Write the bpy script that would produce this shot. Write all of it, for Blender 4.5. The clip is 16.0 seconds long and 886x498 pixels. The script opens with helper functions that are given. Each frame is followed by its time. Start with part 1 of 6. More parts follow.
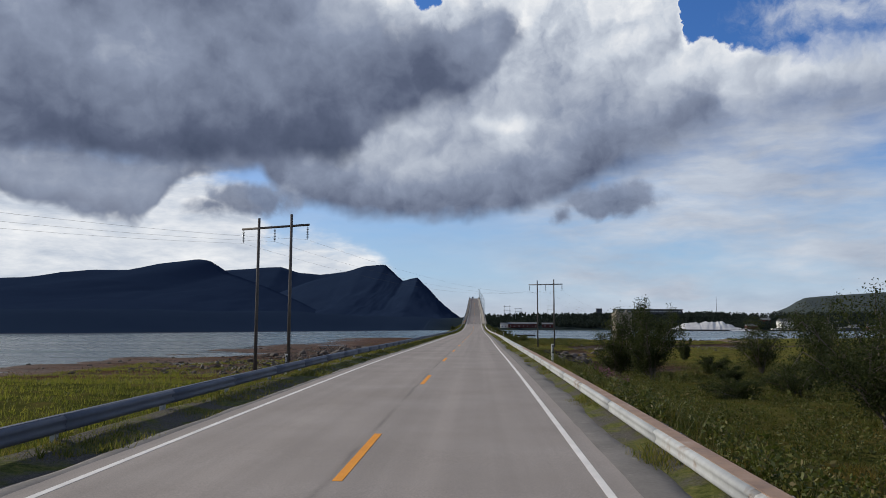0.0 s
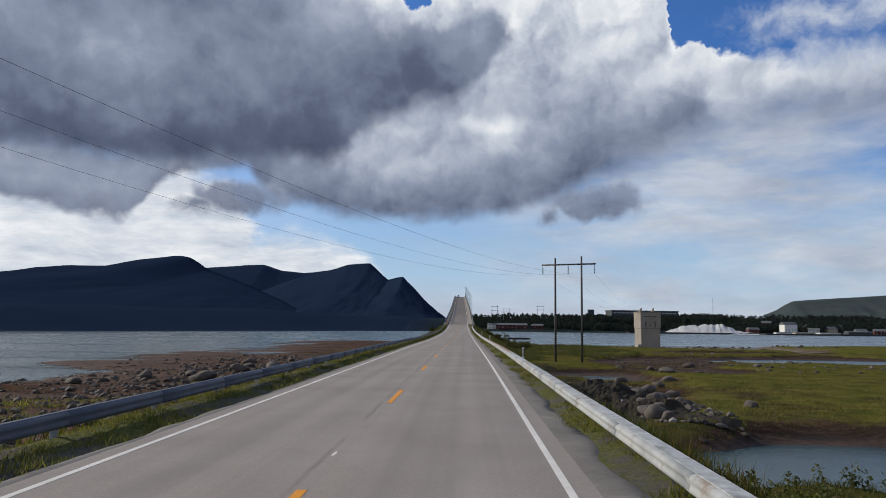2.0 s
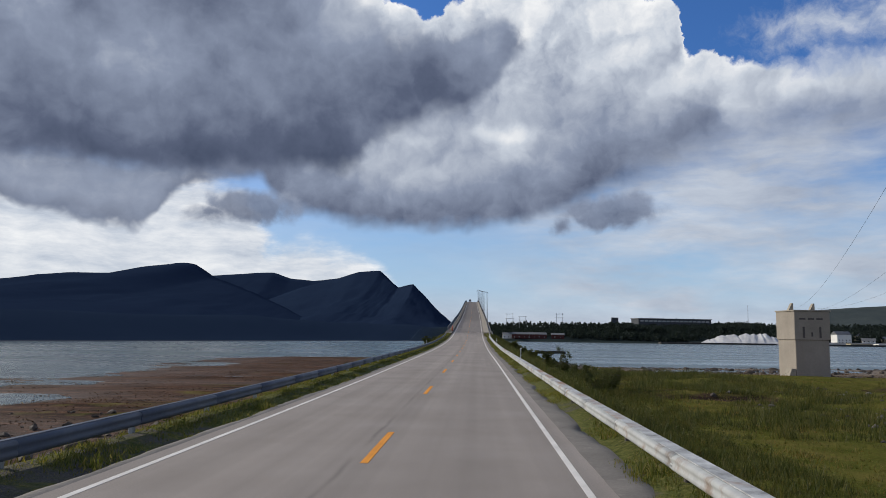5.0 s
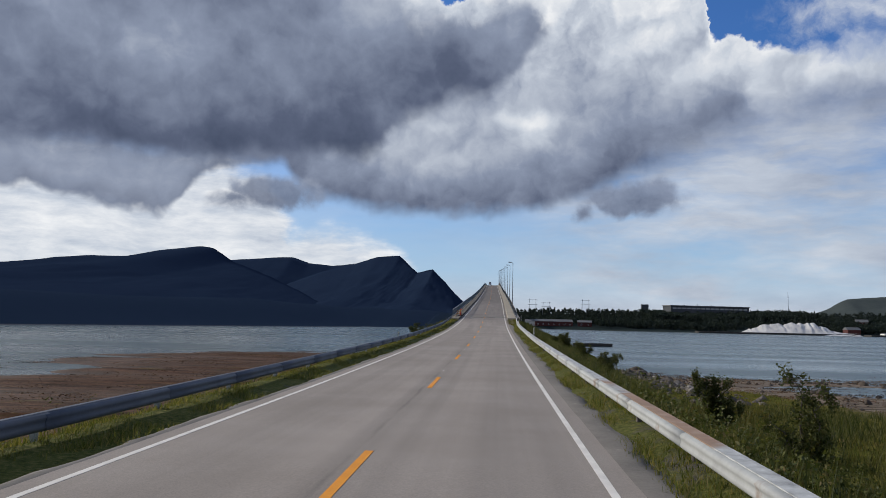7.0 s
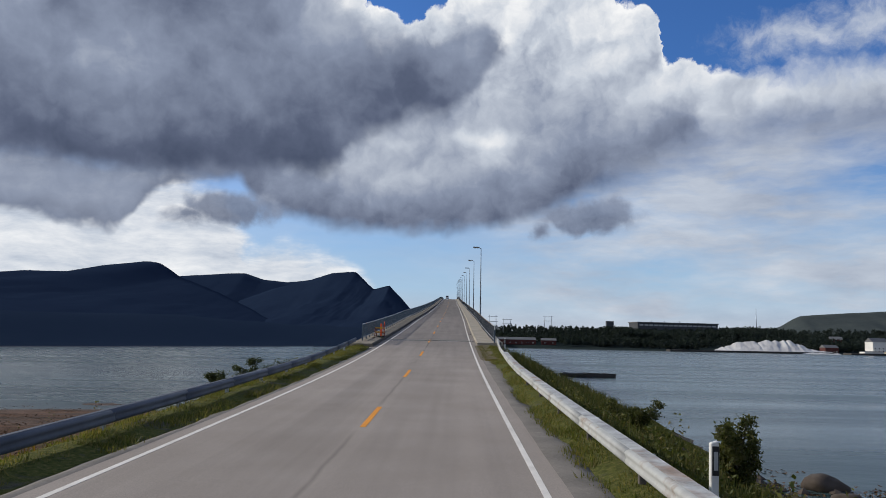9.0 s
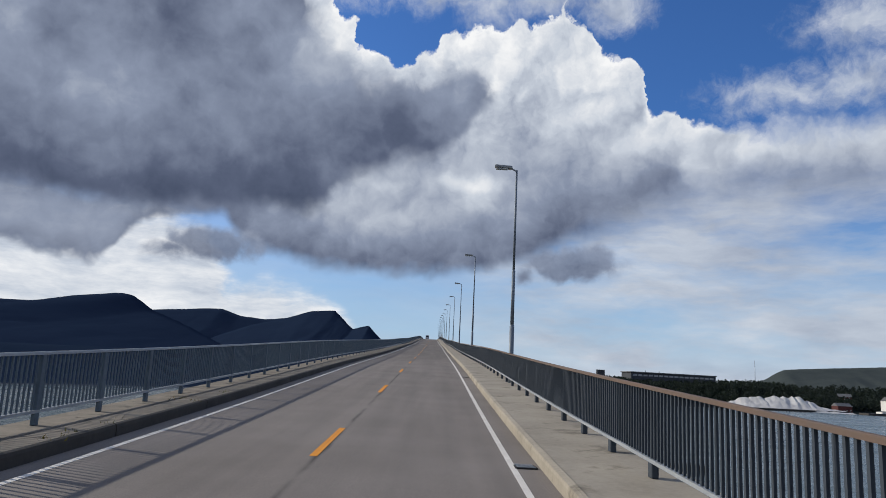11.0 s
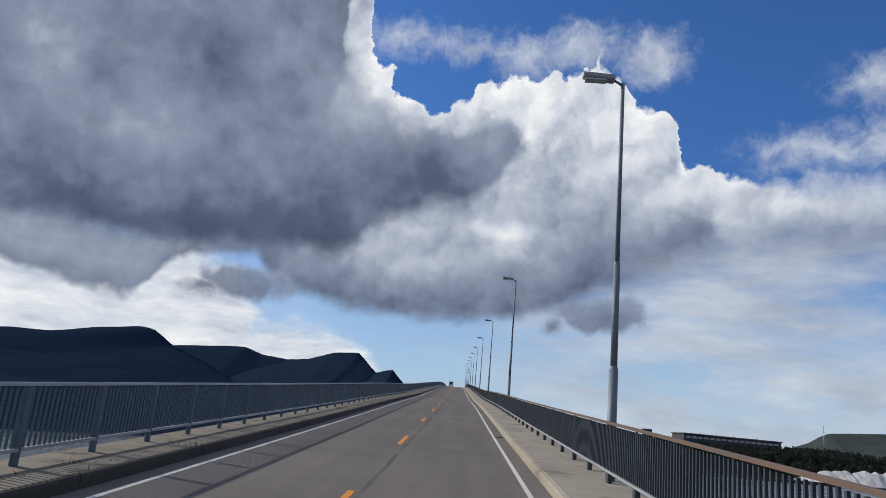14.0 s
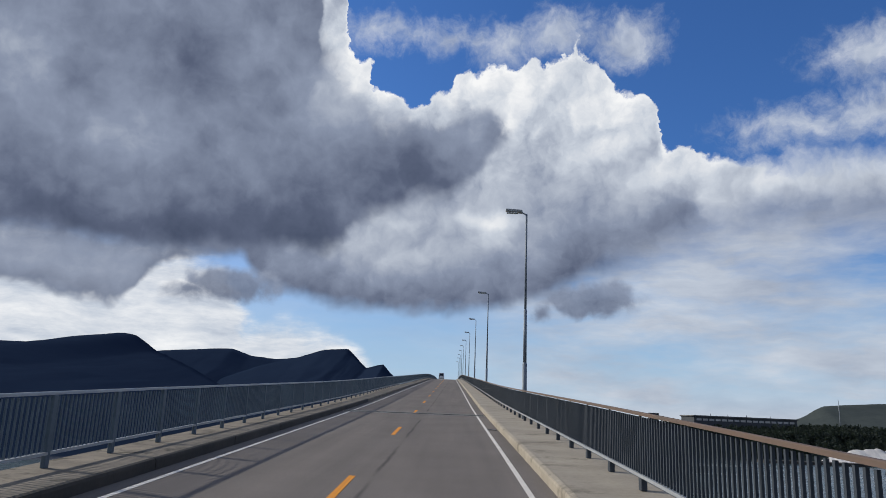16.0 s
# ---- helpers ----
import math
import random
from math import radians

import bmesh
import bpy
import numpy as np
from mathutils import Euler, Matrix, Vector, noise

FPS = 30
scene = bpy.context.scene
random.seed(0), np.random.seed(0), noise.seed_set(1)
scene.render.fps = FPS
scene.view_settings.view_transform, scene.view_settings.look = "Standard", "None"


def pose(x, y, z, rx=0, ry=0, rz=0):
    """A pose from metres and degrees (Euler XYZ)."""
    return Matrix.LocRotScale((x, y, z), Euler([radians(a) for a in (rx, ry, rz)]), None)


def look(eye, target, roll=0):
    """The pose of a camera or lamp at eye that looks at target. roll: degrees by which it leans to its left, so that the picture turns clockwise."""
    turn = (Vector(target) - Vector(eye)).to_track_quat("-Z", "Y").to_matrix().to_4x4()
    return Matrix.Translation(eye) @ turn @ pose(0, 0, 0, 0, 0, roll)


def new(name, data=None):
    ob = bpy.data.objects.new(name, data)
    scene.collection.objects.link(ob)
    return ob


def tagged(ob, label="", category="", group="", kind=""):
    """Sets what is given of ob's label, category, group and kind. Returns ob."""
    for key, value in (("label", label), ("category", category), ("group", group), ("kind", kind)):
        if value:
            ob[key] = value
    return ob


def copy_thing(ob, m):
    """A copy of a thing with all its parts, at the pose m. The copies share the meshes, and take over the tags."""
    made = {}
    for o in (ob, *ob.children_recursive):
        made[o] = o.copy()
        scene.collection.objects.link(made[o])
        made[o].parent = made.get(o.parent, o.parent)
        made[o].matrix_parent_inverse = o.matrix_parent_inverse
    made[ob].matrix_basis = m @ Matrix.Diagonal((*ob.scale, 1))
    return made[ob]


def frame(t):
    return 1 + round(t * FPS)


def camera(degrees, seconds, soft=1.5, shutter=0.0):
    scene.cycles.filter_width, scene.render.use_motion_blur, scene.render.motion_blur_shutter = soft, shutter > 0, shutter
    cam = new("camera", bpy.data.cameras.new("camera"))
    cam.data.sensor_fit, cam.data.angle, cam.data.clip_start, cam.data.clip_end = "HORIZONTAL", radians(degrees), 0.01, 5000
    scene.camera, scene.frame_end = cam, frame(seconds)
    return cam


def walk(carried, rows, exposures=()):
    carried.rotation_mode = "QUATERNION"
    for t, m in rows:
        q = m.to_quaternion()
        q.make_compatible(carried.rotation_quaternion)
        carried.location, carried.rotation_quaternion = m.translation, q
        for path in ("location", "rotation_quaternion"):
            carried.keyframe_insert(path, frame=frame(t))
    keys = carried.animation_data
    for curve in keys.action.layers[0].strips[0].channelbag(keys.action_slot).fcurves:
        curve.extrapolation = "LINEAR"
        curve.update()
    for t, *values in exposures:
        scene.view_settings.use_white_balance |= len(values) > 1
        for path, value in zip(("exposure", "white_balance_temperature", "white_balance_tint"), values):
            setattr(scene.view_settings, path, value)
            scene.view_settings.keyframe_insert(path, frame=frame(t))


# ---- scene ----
cam = camera(62.03, 16.0, soft=0.9)

# seconds, x, y, z, then heading to the left, tilt up and lean, in degrees
PATH = [
    (0, 1.740, 4.559, 2.021, 2.737, 5.950, 0.139),
    (0.5, 1.832, 19.615, 2.148, 0.917, 5.729, 0.517),
    (1, 1.938, 34.224, 2.240, 0.226, 5.371, 0.430),
    (1.5, 1.972, 48.952, 2.263, 0.211, 5.268, 0.803),
    (2, 1.974, 63.704, 2.255, 1.725, 5.982, 0.660),
    (2.5, 2.012, 78.460, 2.265, 2.209, 5.453, 1.817),
    (3, 2.027, 93.705, 2.283, 2.357, 5.022, 2.373),
    (3.5, 2.040, 108.752, 2.295, 2.294, 5.281, 1.715),
    (6, 1.812, 183.742, 2.269, 2.975, 7.612, 0.135),
    (6.5, 1.893, 198.647, 2.330, 4.085, 7.073, 0.835),
    (7, 1.953, 213.481, 2.393, 4.332, 5.599, 1.245),
    (7.5, 2.009, 228.633, 2.453, 3.180, 5.172, 1.247),
    (8, 2.006, 243.590, 2.562, 2.308, 5.738, 1.596),
    (10.5, 1.822, 318.144, 4.301, -0.720, 8.917, 0.337),
    (11, 1.747, 332.557, 5.069, -0.109, 10.361, 2.786),
    (11.5, 1.708, 347.226, 5.924, 0.654, 11.285, 2.889),
    (12, 1.692, 361.613, 6.833, -1.580, 12.171, -0.390),
    (12.5, 1.604, 376.046, 7.768, -0.019, 12.641, 1.546),
    (13, 1.551, 390.472, 8.641, 1.971, 13.262, 1.813),
    (13.5, 1.507, 404.456, 9.459, 2.428, 14.600, 3.023),
    (14, 1.487, 418.116, 10.277, 2.484, 13.770, 5.199),
    (14.5, 1.593, 431.847, 11.118, 0.709, 15.113, 2.358),
    (15, 1.607, 445.134, 11.945, 1.959, 13.988, 2.146),
    (15.5, 1.523, 458.920, 12.822, 1.549, 12.920, 1.842),
    (16, 1.378, 472.106, 13.674, 1.362, 13.235, 2.232),
]


def aim(yaw, pitch):
    """The way a camera with this heading and tilt looks."""
    y, p = radians(yaw), radians(pitch)
    return Vector((-math.sin(y) * math.cos(p), math.cos(y) * math.cos(p), math.sin(p)))


def bridge_gap(a, b, k):
    """A row a share k of the way from row a to row b."""
    return tuple(u + (v - u) * k for u, v in zip(a, b))


def walk_rows():
    table = []
    for i, r in enumerate(PATH):
        table.append(r)
        if i + 1 < len(PATH) and PATH[i + 1][0] - r[0] > 1:
            table += [bridge_gap(r, PATH[i + 1], k) for k in (0.2, 0.4, 0.6, 0.8)]
    out = []
    for t, x, y, z, yaw, pitch, roll in table:
        eye = Vector((x, y, z))
        out.append((t, look(eye, eye + aim(yaw, pitch), roll)))
    return out


walk(cam, walk_rows())

# ---------------------------------------------------------------- light
SUN_EL = radians(26.8)
SUN_AZ = math.atan2(-0.92, 0.39)          # clockwise from +y
sun_way = Vector((math.sin(SUN_AZ) * math.cos(SUN_EL), math.cos(SUN_AZ) * math.cos(SUN_EL), math.sin(SUN_EL)))
sun = new("sun", bpy.data.lights.new("sun", "SUN"))
sun.data.energy, sun.data.angle, sun.data.color = 3.6, radians(0.7), (1.0, 0.93, 0.83)
sun.matrix_world = look(sun_way * 200, (0, 0, 0))
scene.view_settings.exposure = 0.0

world = bpy.data.worlds.new("sky")
scene.world = world
world.use_nodes = True
WT = world.node_tree
WT.nodes.clear()


def wn(kind):
    return WT.nodes.new(kind)


def wmath(op, a, b=None, clamp=False):
    n = wn("ShaderNodeMath")
    n.operation, n.use_clamp = op, clamp
    for i, v in enumerate((a, b)):
        if v is None:
            continue
        if isinstance(v, (int, float)):
            n.inputs[i].default_value = v
        else:
            WT.links.new(v, n.inputs[i])
    return n.outputs[0]


def wvec(op, a, b):
    n = wn("ShaderNodeVectorMath")
    n.operation = op
    for i, v in enumerate((a, b)):
        if v is None:
            continue
        if isinstance(v, tuple):
            n.inputs[i].default_value = v
        else:
            WT.links.new(v, n.inputs[i])
    return n


def wnoise(vec, scale, detail, rough=0.55):
    n = wn("ShaderNodeTexNoise")
    WT.links.new(vec, n.inputs["Vector"])
    n.inputs["Scale"].default_value = scale
    n.inputs["Detail"].default_value = detail
    n.inputs["Roughness"].default_value = rough
    return n


def wmix(fac, a, b):
    n = wn("ShaderNodeMix")
    n.data_type = "RGBA"
    for sock, v in ((n.inputs[0], fac), (n.inputs[6], a), (n.inputs[7], b)):
        if isinstance(v, (int, float, tuple)):
            sock.default_value = v
        else:
            WT.links.new(v, sock)
    return n.outputs[2]


# cloud outlines: heading and height in degrees, from the left to the right of the view
HEAP_TOP = [(-40, 39), (-11.2, 38), (-10.3, 29.3), (-9.8, 27.6), (-8.3, 26.7), (-7.8, 25.4), (-6.5, 24.7), (-3.6, 23.7), (-2.5, 25.0), (-0.1, 26.8), (3.2, 27.2), (5.1, 27.9), (8.0, 27.8),
            (9.1, 28.9), (9.8, 27.8), (11.7, 27.1), (12.6, 25.6), (14.6, 24.5), (15.5, 23.4), (15.9, 20.9), (18.1, 20.8), (19.2, 19.7), (23.0, 19.5), (26.5, 20.1), (30.2, 20.4), (40, 20.2)]
HEAP_FOOT = [(-40, 12), (-17, 11.5), (-15.7, 9.9), (-13.6, 9.4), (-10.6, 8.7), (-8.0, 8.1), (0.8, 8.3), (4.4, 9.0), (5.7, 9.5), (7.9, 10.4), (10.1, 11.0), (13.1, 11.4), (16.5, 12.2), (20.2, 13.0), (26, 13.4), (40, 12.6)]
BANK_TOP = [(-40, 39), (-13.0, 38), (-12.0, 30), (-10.8, 28), (-9.6, 26.4), (-8.2, 25.2), (-7.0, 24.3), (-3.3, 23.8), (-0.5, 24.5), (2.0, 24.1), (3.2, 23.0), (4.0, 21.8), (5, 18), (40, 10)]
BANK_FOOT = [(-40, 10.6), (-24.6, 11.2), (-15.5, 11.7), (-10.8, 12.0), (-9.3, 12.5), (-8.4, 14.2), (-6.6, 15.4), (-1.2, 16.6), (0.6, 17.8), (2.4, 19.9), (3.9, 22.0), (5, 26), (40, 38)]
SIDE_FOOT = [(-40, 8.6), (-33, 8.3), (-30.6, 7.6), (-28.4, 7.3), (-26.0, 7.2), (-25.2, 7.6), (-24.2, 8.4), (-23.6, 9.6), (-22.6, 10.7), (-19, 11.4), (-15, 12.4), (40, 39)]
BAND_TOP = [(-40, 12), (-22, 11.4), (-18.6, 10.6), (-16.8, 8.0), (-15.8, 6.0), (-12.5, 6.4), (-10, 5.9), (-7.6, 4.6), (-6.0, 3.2), (40, 1)]
# smaller clouds: heading, height, half width and half height; tones carry a fifth number
PUFFS = [(-17.6, 9.5, 3.4, 1.3), (-20.2, 8.9, 1.8, 0.7), (10.7, 9.5, 3.1, 1.3), (8.3, 9.9, 1.6, 0.8), (6.4, 8.5, 0.7, 0.5)]
WISPS = [(-7.5, 29.3, 2.8, 0.9), (-2.2, 29.2, 3.0, 0.7), (3.0, 28.8, 3.2, 1.0), (7.8, 29.6, 2.6, 1.4), (13.4, 28.6, 2.6, 1.6), (31.4, 25.7, 3.6, 1.6), (36, 25, 4, 3),
         (25.8, 21.4, 3.6, 1.1), (30.5, 21.8, 4.5, 1.3), (22.3, 20.5, 0.6, 0.5)]
HEAP_TONES = [(2.5, 15.6, 2.1, 0.7, 0.34), (2.6, 14.4, 1.6, 1.2, 0.14), (-5.5, 15.2, 2.2, 0.6, 0.12), (-6.0, 12.4, 5.0, 1.8, 0.10), (4.0, 25.0, 5.0, 2.4, 0.16), (12.0, 22.5, 2.6, 3.2, 0.16), (-9.2, 25.6, 2.0, 1.4, 0.16),
              (-11.5, 27.5, 2.2, 2.2, 0.10), (1.4, 20.2, 1.6, 2.6, 0.06), (16.5, 19.0, 2.6, 1.1, 0.16), (24.0, 17.8, 3.2, 1.1, 0.13), (20.0, 16.3, 1.5, 0.9, 0.14), (17.4, 15.8, 2.2, 1.6, -0.16), (11.6, 14.0, 5.0, 2.2, -0.13), (7.0, 18.0, 3.0, 2.4, -0.03), (30, 18, 3, 1, 0.08), (27, 15.6, 4.5, 1.2, -0.08)]
BANK_TONES = [(1.6, 21.4, 2.6, 2.2, 0.10), (-6.0, 18.6, 6.0, 2.8, -0.13), (-18.0, 13.2, 8.0, 2.0, -0.13), (-12.5, 15.0, 5.0, 2.4, -0.10), (-28.5, 13.0, 8.0, 1.9, -0.07), (-10.5, 24.6, 3.0, 2.4, 0.14), (-15.0, 23.0, 4.0, 3.0, 0.06),
              (-29.0, 18.3, 2.0, 1.4, 0.07), (-24.2, 19.7, 3.2, 1.5, 0.09), (-17.5, 27.0, 3.0, 2.0, 0.09), (-33.5, 22.5, 3.2, 4.0, 0.16), (-27.5, 22.0, 3.0, 1.6, -0.06), (-20.5, 24.0, 4.5, 2.0, -0.05), (-31.8, 16.5, 3.0, 2.0, -0.04)]

tex = wn("ShaderNodeTexCoord")
sep = wn("ShaderNodeSeparateXYZ")
WT.links.new(tex.outputs["Generated"], sep.inputs[0])
az = wmath("MULTIPLY", wmath("ARCTAN2", sep.outputs[0], sep.outputs[1]), 57.2958)
el = wmath("MULTIPLY", wmath("ARCSINE", sep.outputs[2]), 57.2958)
flat = wn("ShaderNodeCombineXYZ")
WT.links.new(az, flat.inputs[0])
WT.links.new(el, flat.inputs[1])
flat = flat.outputs[0]


def shifted(vec, amount):
    return wvec("ADD", vec, wvec("MULTIPLY", amount, (1, 1, 0)).outputs[0]).outputs[0]


def centred(vec, scale, detail, rough, gain):
    c = wvec("SUBTRACT", wnoise(vec, scale, detail, rough).outputs["Color"], (0.5, 0.5, 0.5)).outputs[0]
    return wvec("MULTIPLY", c, gain).outputs[0]


def wadd(*terms):
    out = terms[0]
    for t in terms[1:]:
        out = wmath("ADD", out, t)
    return out


def wmul(a, b, clamp=False):
    return wmath("MULTIPLY", a, b, clamp)


def off_half(vec, scale, detail, rough=0.55):
    return wmath("SUBTRACT", wnoise(vec, scale, detail, rough).outputs["Fac"], 0.5)


def billow(vec, scale, detail=3.0):
    """Rounded heads with creases between them: about -0.5 in the creases, 0.5 on the heads."""
    v = wn("ShaderNodeTexVoronoi")
    v.voronoi_dimensions, v.feature, v.normalize = "2D", "F1", True
    WT.links.new(vec, v.inputs["Vector"])
    v.inputs["Scale"].default_value = scale
    v.inputs["Detail"].default_value = detail
    v.inputs["Roughness"].default_value = 0.5
    v.inputs["Lacunarity"].default_value = 2.3
    return wmul(wmath("SUBTRACT", 0.36, v.outputs["Distance"]), 1.6)


loose = shifted(flat, centred(flat, 0.30, 4.0, 0.55, (3.0, 2.4, 0)))
fretted = shifted(loose, centred(flat, 1.1, 5.0, 0.6, (1.3, 1.1, 0)))
calm = shifted(flat, centred(flat, 0.22, 3.0, 0.5, (1.8, 1.1, 0)))
soft = shifted(flat, centred(flat, 0.14, 3.0, 0.5, (2.6, 1.8, 0)))


def apart_of(vec):
    n = wn("ShaderNodeSeparateXYZ")
    WT.links.new(vec, n.inputs[0])
    return n.outputs[0], n.outputs[1]


def outline(across, pts):
    """The height of an outline at a heading, both in degrees."""
    n = wn("ShaderNodeValToRGB")
    WT.links.new(wmath("DIVIDE", wadd(across, 40.0), 80.0), n.inputs[0])
    e = n.color_ramp.elements
    shade = lambda h: (h / 40, h / 40, h / 40, 1)
    e[0].position, e[0].color = 0.0, shade(pts[0][1])
    e[1].position, e[1].color = 1.0, shade(pts[-1][1])
    for a, h in pts[1:-1]:
        e.new((a + 40) / 80).color = shade(h)
    return wmul(n.outputs[0], 40.0)


def away(where, cx, cy, rx, ry):
    d = wvec("MULTIPLY", wvec("SUBTRACT", where, (cx, cy, 0)).outputs[0], (1 / rx, 1 / ry, 0))
    return wvec("LENGTH", d.outputs[0], None).outputs["Value"]


def cover_of(where, banks):
    """How far inside the nearest bank a direction lies, in degrees."""
    out = None
    for cx, cy, rx, ry in banks:
        d = wmul(wmath("SUBTRACT", 1.0, away(where, cx, cy, rx, ry)), min(rx, ry))
        out = d if out is None else wmath("MAXIMUM", out, d)
    return out


def tone_of(where, start, tones):
    out = start
    for cx, cy, rx, ry, k in tones:
        d = away(where, cx, cy, rx, ry)
        out = wadd(out, wmul(wmath("EXPONENT", wmul(wmul(d, d), -1.0)), k))
    return out


def step_of(v, lo, hi):
    n = wn("ShaderNodeMapRange")
    n.interpolation_type = "SMOOTHSTEP"
    WT.links.new(v, n.inputs[0])
    for i, k in ((1, lo), (2, hi)):
        if isinstance(k, (int, float)):
            n.inputs[i].default_value = k
        else:
            WT.links.new(k, n.inputs[i])
    return n.outputs[0]


GREYS = [(0.0, (0.046, 0.062, 0.108)), (0.2, (0.100, 0.123, 0.192)), (0.45, (0.252, 0.296, 0.400)), (0.72, (0.570, 0.620, 0.700)), (1.0, (0.93, 0.935, 0.94))]


def grey_of(tone, stops):
    n = wn("ShaderNodeValToRGB")
    WT.links.new(tone, n.inputs[0])
    e = n.color_ramp.elements
    e[0].position, e[0].color = stops[0][0], (*stops[0][1], 1)
    e[1].position, e[1].color = stops[-1][0], (*stops[-1][1], 1)
    for p, c in stops[1:-1]:
        e.new(p).color = (*c, 1)
    return n.outputs[0]


# clear sky, deep above and pale low down, with thin streaks to the right
sky = wn("ShaderNodeTexSky")
sky.sky_type, sky.sun_disc = "NISHITA", False
sky.sun_elevation, sky.sun_rotation = SUN_EL, SUN_AZ % (2 * math.pi)
sky.altitude, sky.air_density, sky.dust_density, sky.ozone_density = 0, 1.0, 0.6, 2.0
clear = wvec("MULTIPLY", sky.outputs[0], (0.040, 0.072, 0.122)).outputs[0]
pale = wmul(wmath("SUBTRACT", 15.0, el), 0.075, True)
clear = wmix(wmul(pale, 0.88), clear, (0.43, 0.60, 0.77, 1))
streak = wnoise(wvec("MULTIPLY", calm, (0.075, 0.30, 1.0)).outputs[0], 1.0, 6.0, 0.58).outputs["Fac"]
rightward = step_of(wadd(az, wmul(off_half(flat, 0.12, 3.0), 8.0)), -1.0, 9.0)
low = wmul(wmath("SUBTRACT", 19.0, el), 0.22, True)
veil = wmul(wmul(wmath("SUBTRACT", streak, 0.31), 3.6, True), wmul(wadd(0.25, wmul(rightward, 0.75)), low))
horizon = wmul(wmath("SUBTRACT", 4.4, el), 0.30, True)
hazy = wmix(wmul(wmath("MAXIMUM", veil, horizon), 0.92), clear, grey_of(wadd(0.665, wmul(off_half(wvec("MULTIPLY", calm, (0.10, 0.34, 1.0)).outputs[0], 1.0, 7.0, 0.6), 0.55)), GREYS))
# thin torn sheets
thin = wadd(cover_of(fretted, WISPS), wmul(off_half(loose, 0.7, 7.0, 0.65), 3.2))
hazy = wmix(wmul(step_of(thin, -1.1, 1.6), 0.80), hazy, grey_of(wadd(0.72, wmul(off_half(loose, 0.4, 5.0), 0.7)), GREYS))
# white band low down
lx, ly = apart_of(loose)
bands = wnoise(wvec("MULTIPLY", calm, (0.20, 0.7, 1.0)).outputs[0], 1.0, 6.0, 0.6).outputs["Fac"]
white = wadd(wmath("SUBTRACT", outline(lx, BAND_TOP), ly), wmul(wmath("SUBTRACT", bands, 0.5), 4.0), wmul(step_of(az, -8.0, 0.0), -8.0))
hazy = wmix(wmul(step_of(white, -1.5, 1.0), 0.96), hazy, grey_of(wadd(0.36, wmul(bands, 0.92)), GREYS))
# lit heaped clouds: crisp knobbly tops, shining rims, grey feet
fx, fy = apart_of(fretted)
heads, toward = billow(fretted, 0.26), billow(wvec("ADD", fretted, (-0.6, 0.6, 0)).outputs[0], 0.26)
knobs = wadd(off_half(fretted, 0.42, 7.0, 0.58), wmul(heads, 0.45))
lobes = wmath("SUBTRACT", off_half(loose, 0.30, 5.0, 0.5), off_half(wvec("ADD", loose, (0.9, -1.0, 0)).outputs[0], 0.30, 5.0, 0.5))
cx, cy = apart_of(calm)
above, below = wmath("SUBTRACT", outline(fx, HEAP_TOP), fy), wmath("SUBTRACT", cy, outline(cx, HEAP_FOOT))
top_in = wadd(above, wmul(knobs, 2.4))
foot_in = wadd(below, wmul(off_half(calm, 0.45, 2.5, 0.5), 1.8))
rim = wmul(wmath("EXPONENT", wmul(wmath("MAXIMUM", top_in, 0.0), -0.75)), 0.28)
east = step_of(az, 6.0, 18.0)
shade = wmul(wmath("SUBTRACT", 1.0, step_of(wadd(below, wmul(off_half(calm, 0.3, 4.0), 2.4)), -0.5, 6.0)), wmath("SUBTRACT", 0.30, wmul(east, 0.20)))
upper = step_of(el, 15.0, 23.0)
bulk = wadd(wmath("SUBTRACT", 0.545, shade), rim, wmul(lobes, wadd(0.34, wmul(upper, 0.2))), wmul(wmath("SUBTRACT", heads, toward), wadd(0.05, wmul(upper, 0.24))), wmul(off_half(loose, 0.9, 5.0, 0.6), 0.14), wmul(upper, 0.10))
tone = tone_of(loose, bulk, HEAP_TONES)
crisp = wadd(0.4, wmul(step_of(az, 17.0, 30.0), 2.6))
heap_k = wmul(step_of(top_in, -0.05, crisp), step_of(foot_in, wadd(-0.5, wmul(east, -1.5)), wadd(1.0, wmul(east, 3.2))))
hazy = wmix(heap_k, hazy, grey_of(tone, GREYS))
# the broad shaded bank before them
sx, sy = apart_of(shifted(soft, centred(flat, 0.45, 4.0, 0.5, (2.0, 1.2, 0))))
folds, folds_lit = billow(loose, 0.17, 3.0), billow(wvec("ADD", loose, (0.5, 1.0, 0)).outputs[0], 0.17, 3.0)
swirl = off_half(soft, 0.16, 5.0, 0.5)
ragged = off_half(loose, 0.5, 6.0, 0.55)
bank_up, bank_lo = wmath("SUBTRACT", outline(sx, BANK_TOP), sy), wmath("SUBTRACT", sy, outline(sx, BANK_FOOT))
tone = wadd(0.345, wmul(swirl, 0.55), wmul(off_half(loose, 0.35, 6.0, 0.55), 0.30), wmul(wmath("SUBTRACT", folds, folds_lit), 0.10), wmul(wmath("SUBTRACT", 1.0, step_of(bank_lo, 0.0, 5.0)), -0.08))
tone = tone_of(soft, tone, BANK_TONES)
tone = wadd(tone, wmul(wmath("EXPONENT", wmul(wmath("MAXIMUM", wmath("MINIMUM", bank_up, wadd(bank_lo, wmul(step_of(az, -4.0, -10.0), 9.0))), 0.0), -0.9)), 0.15))
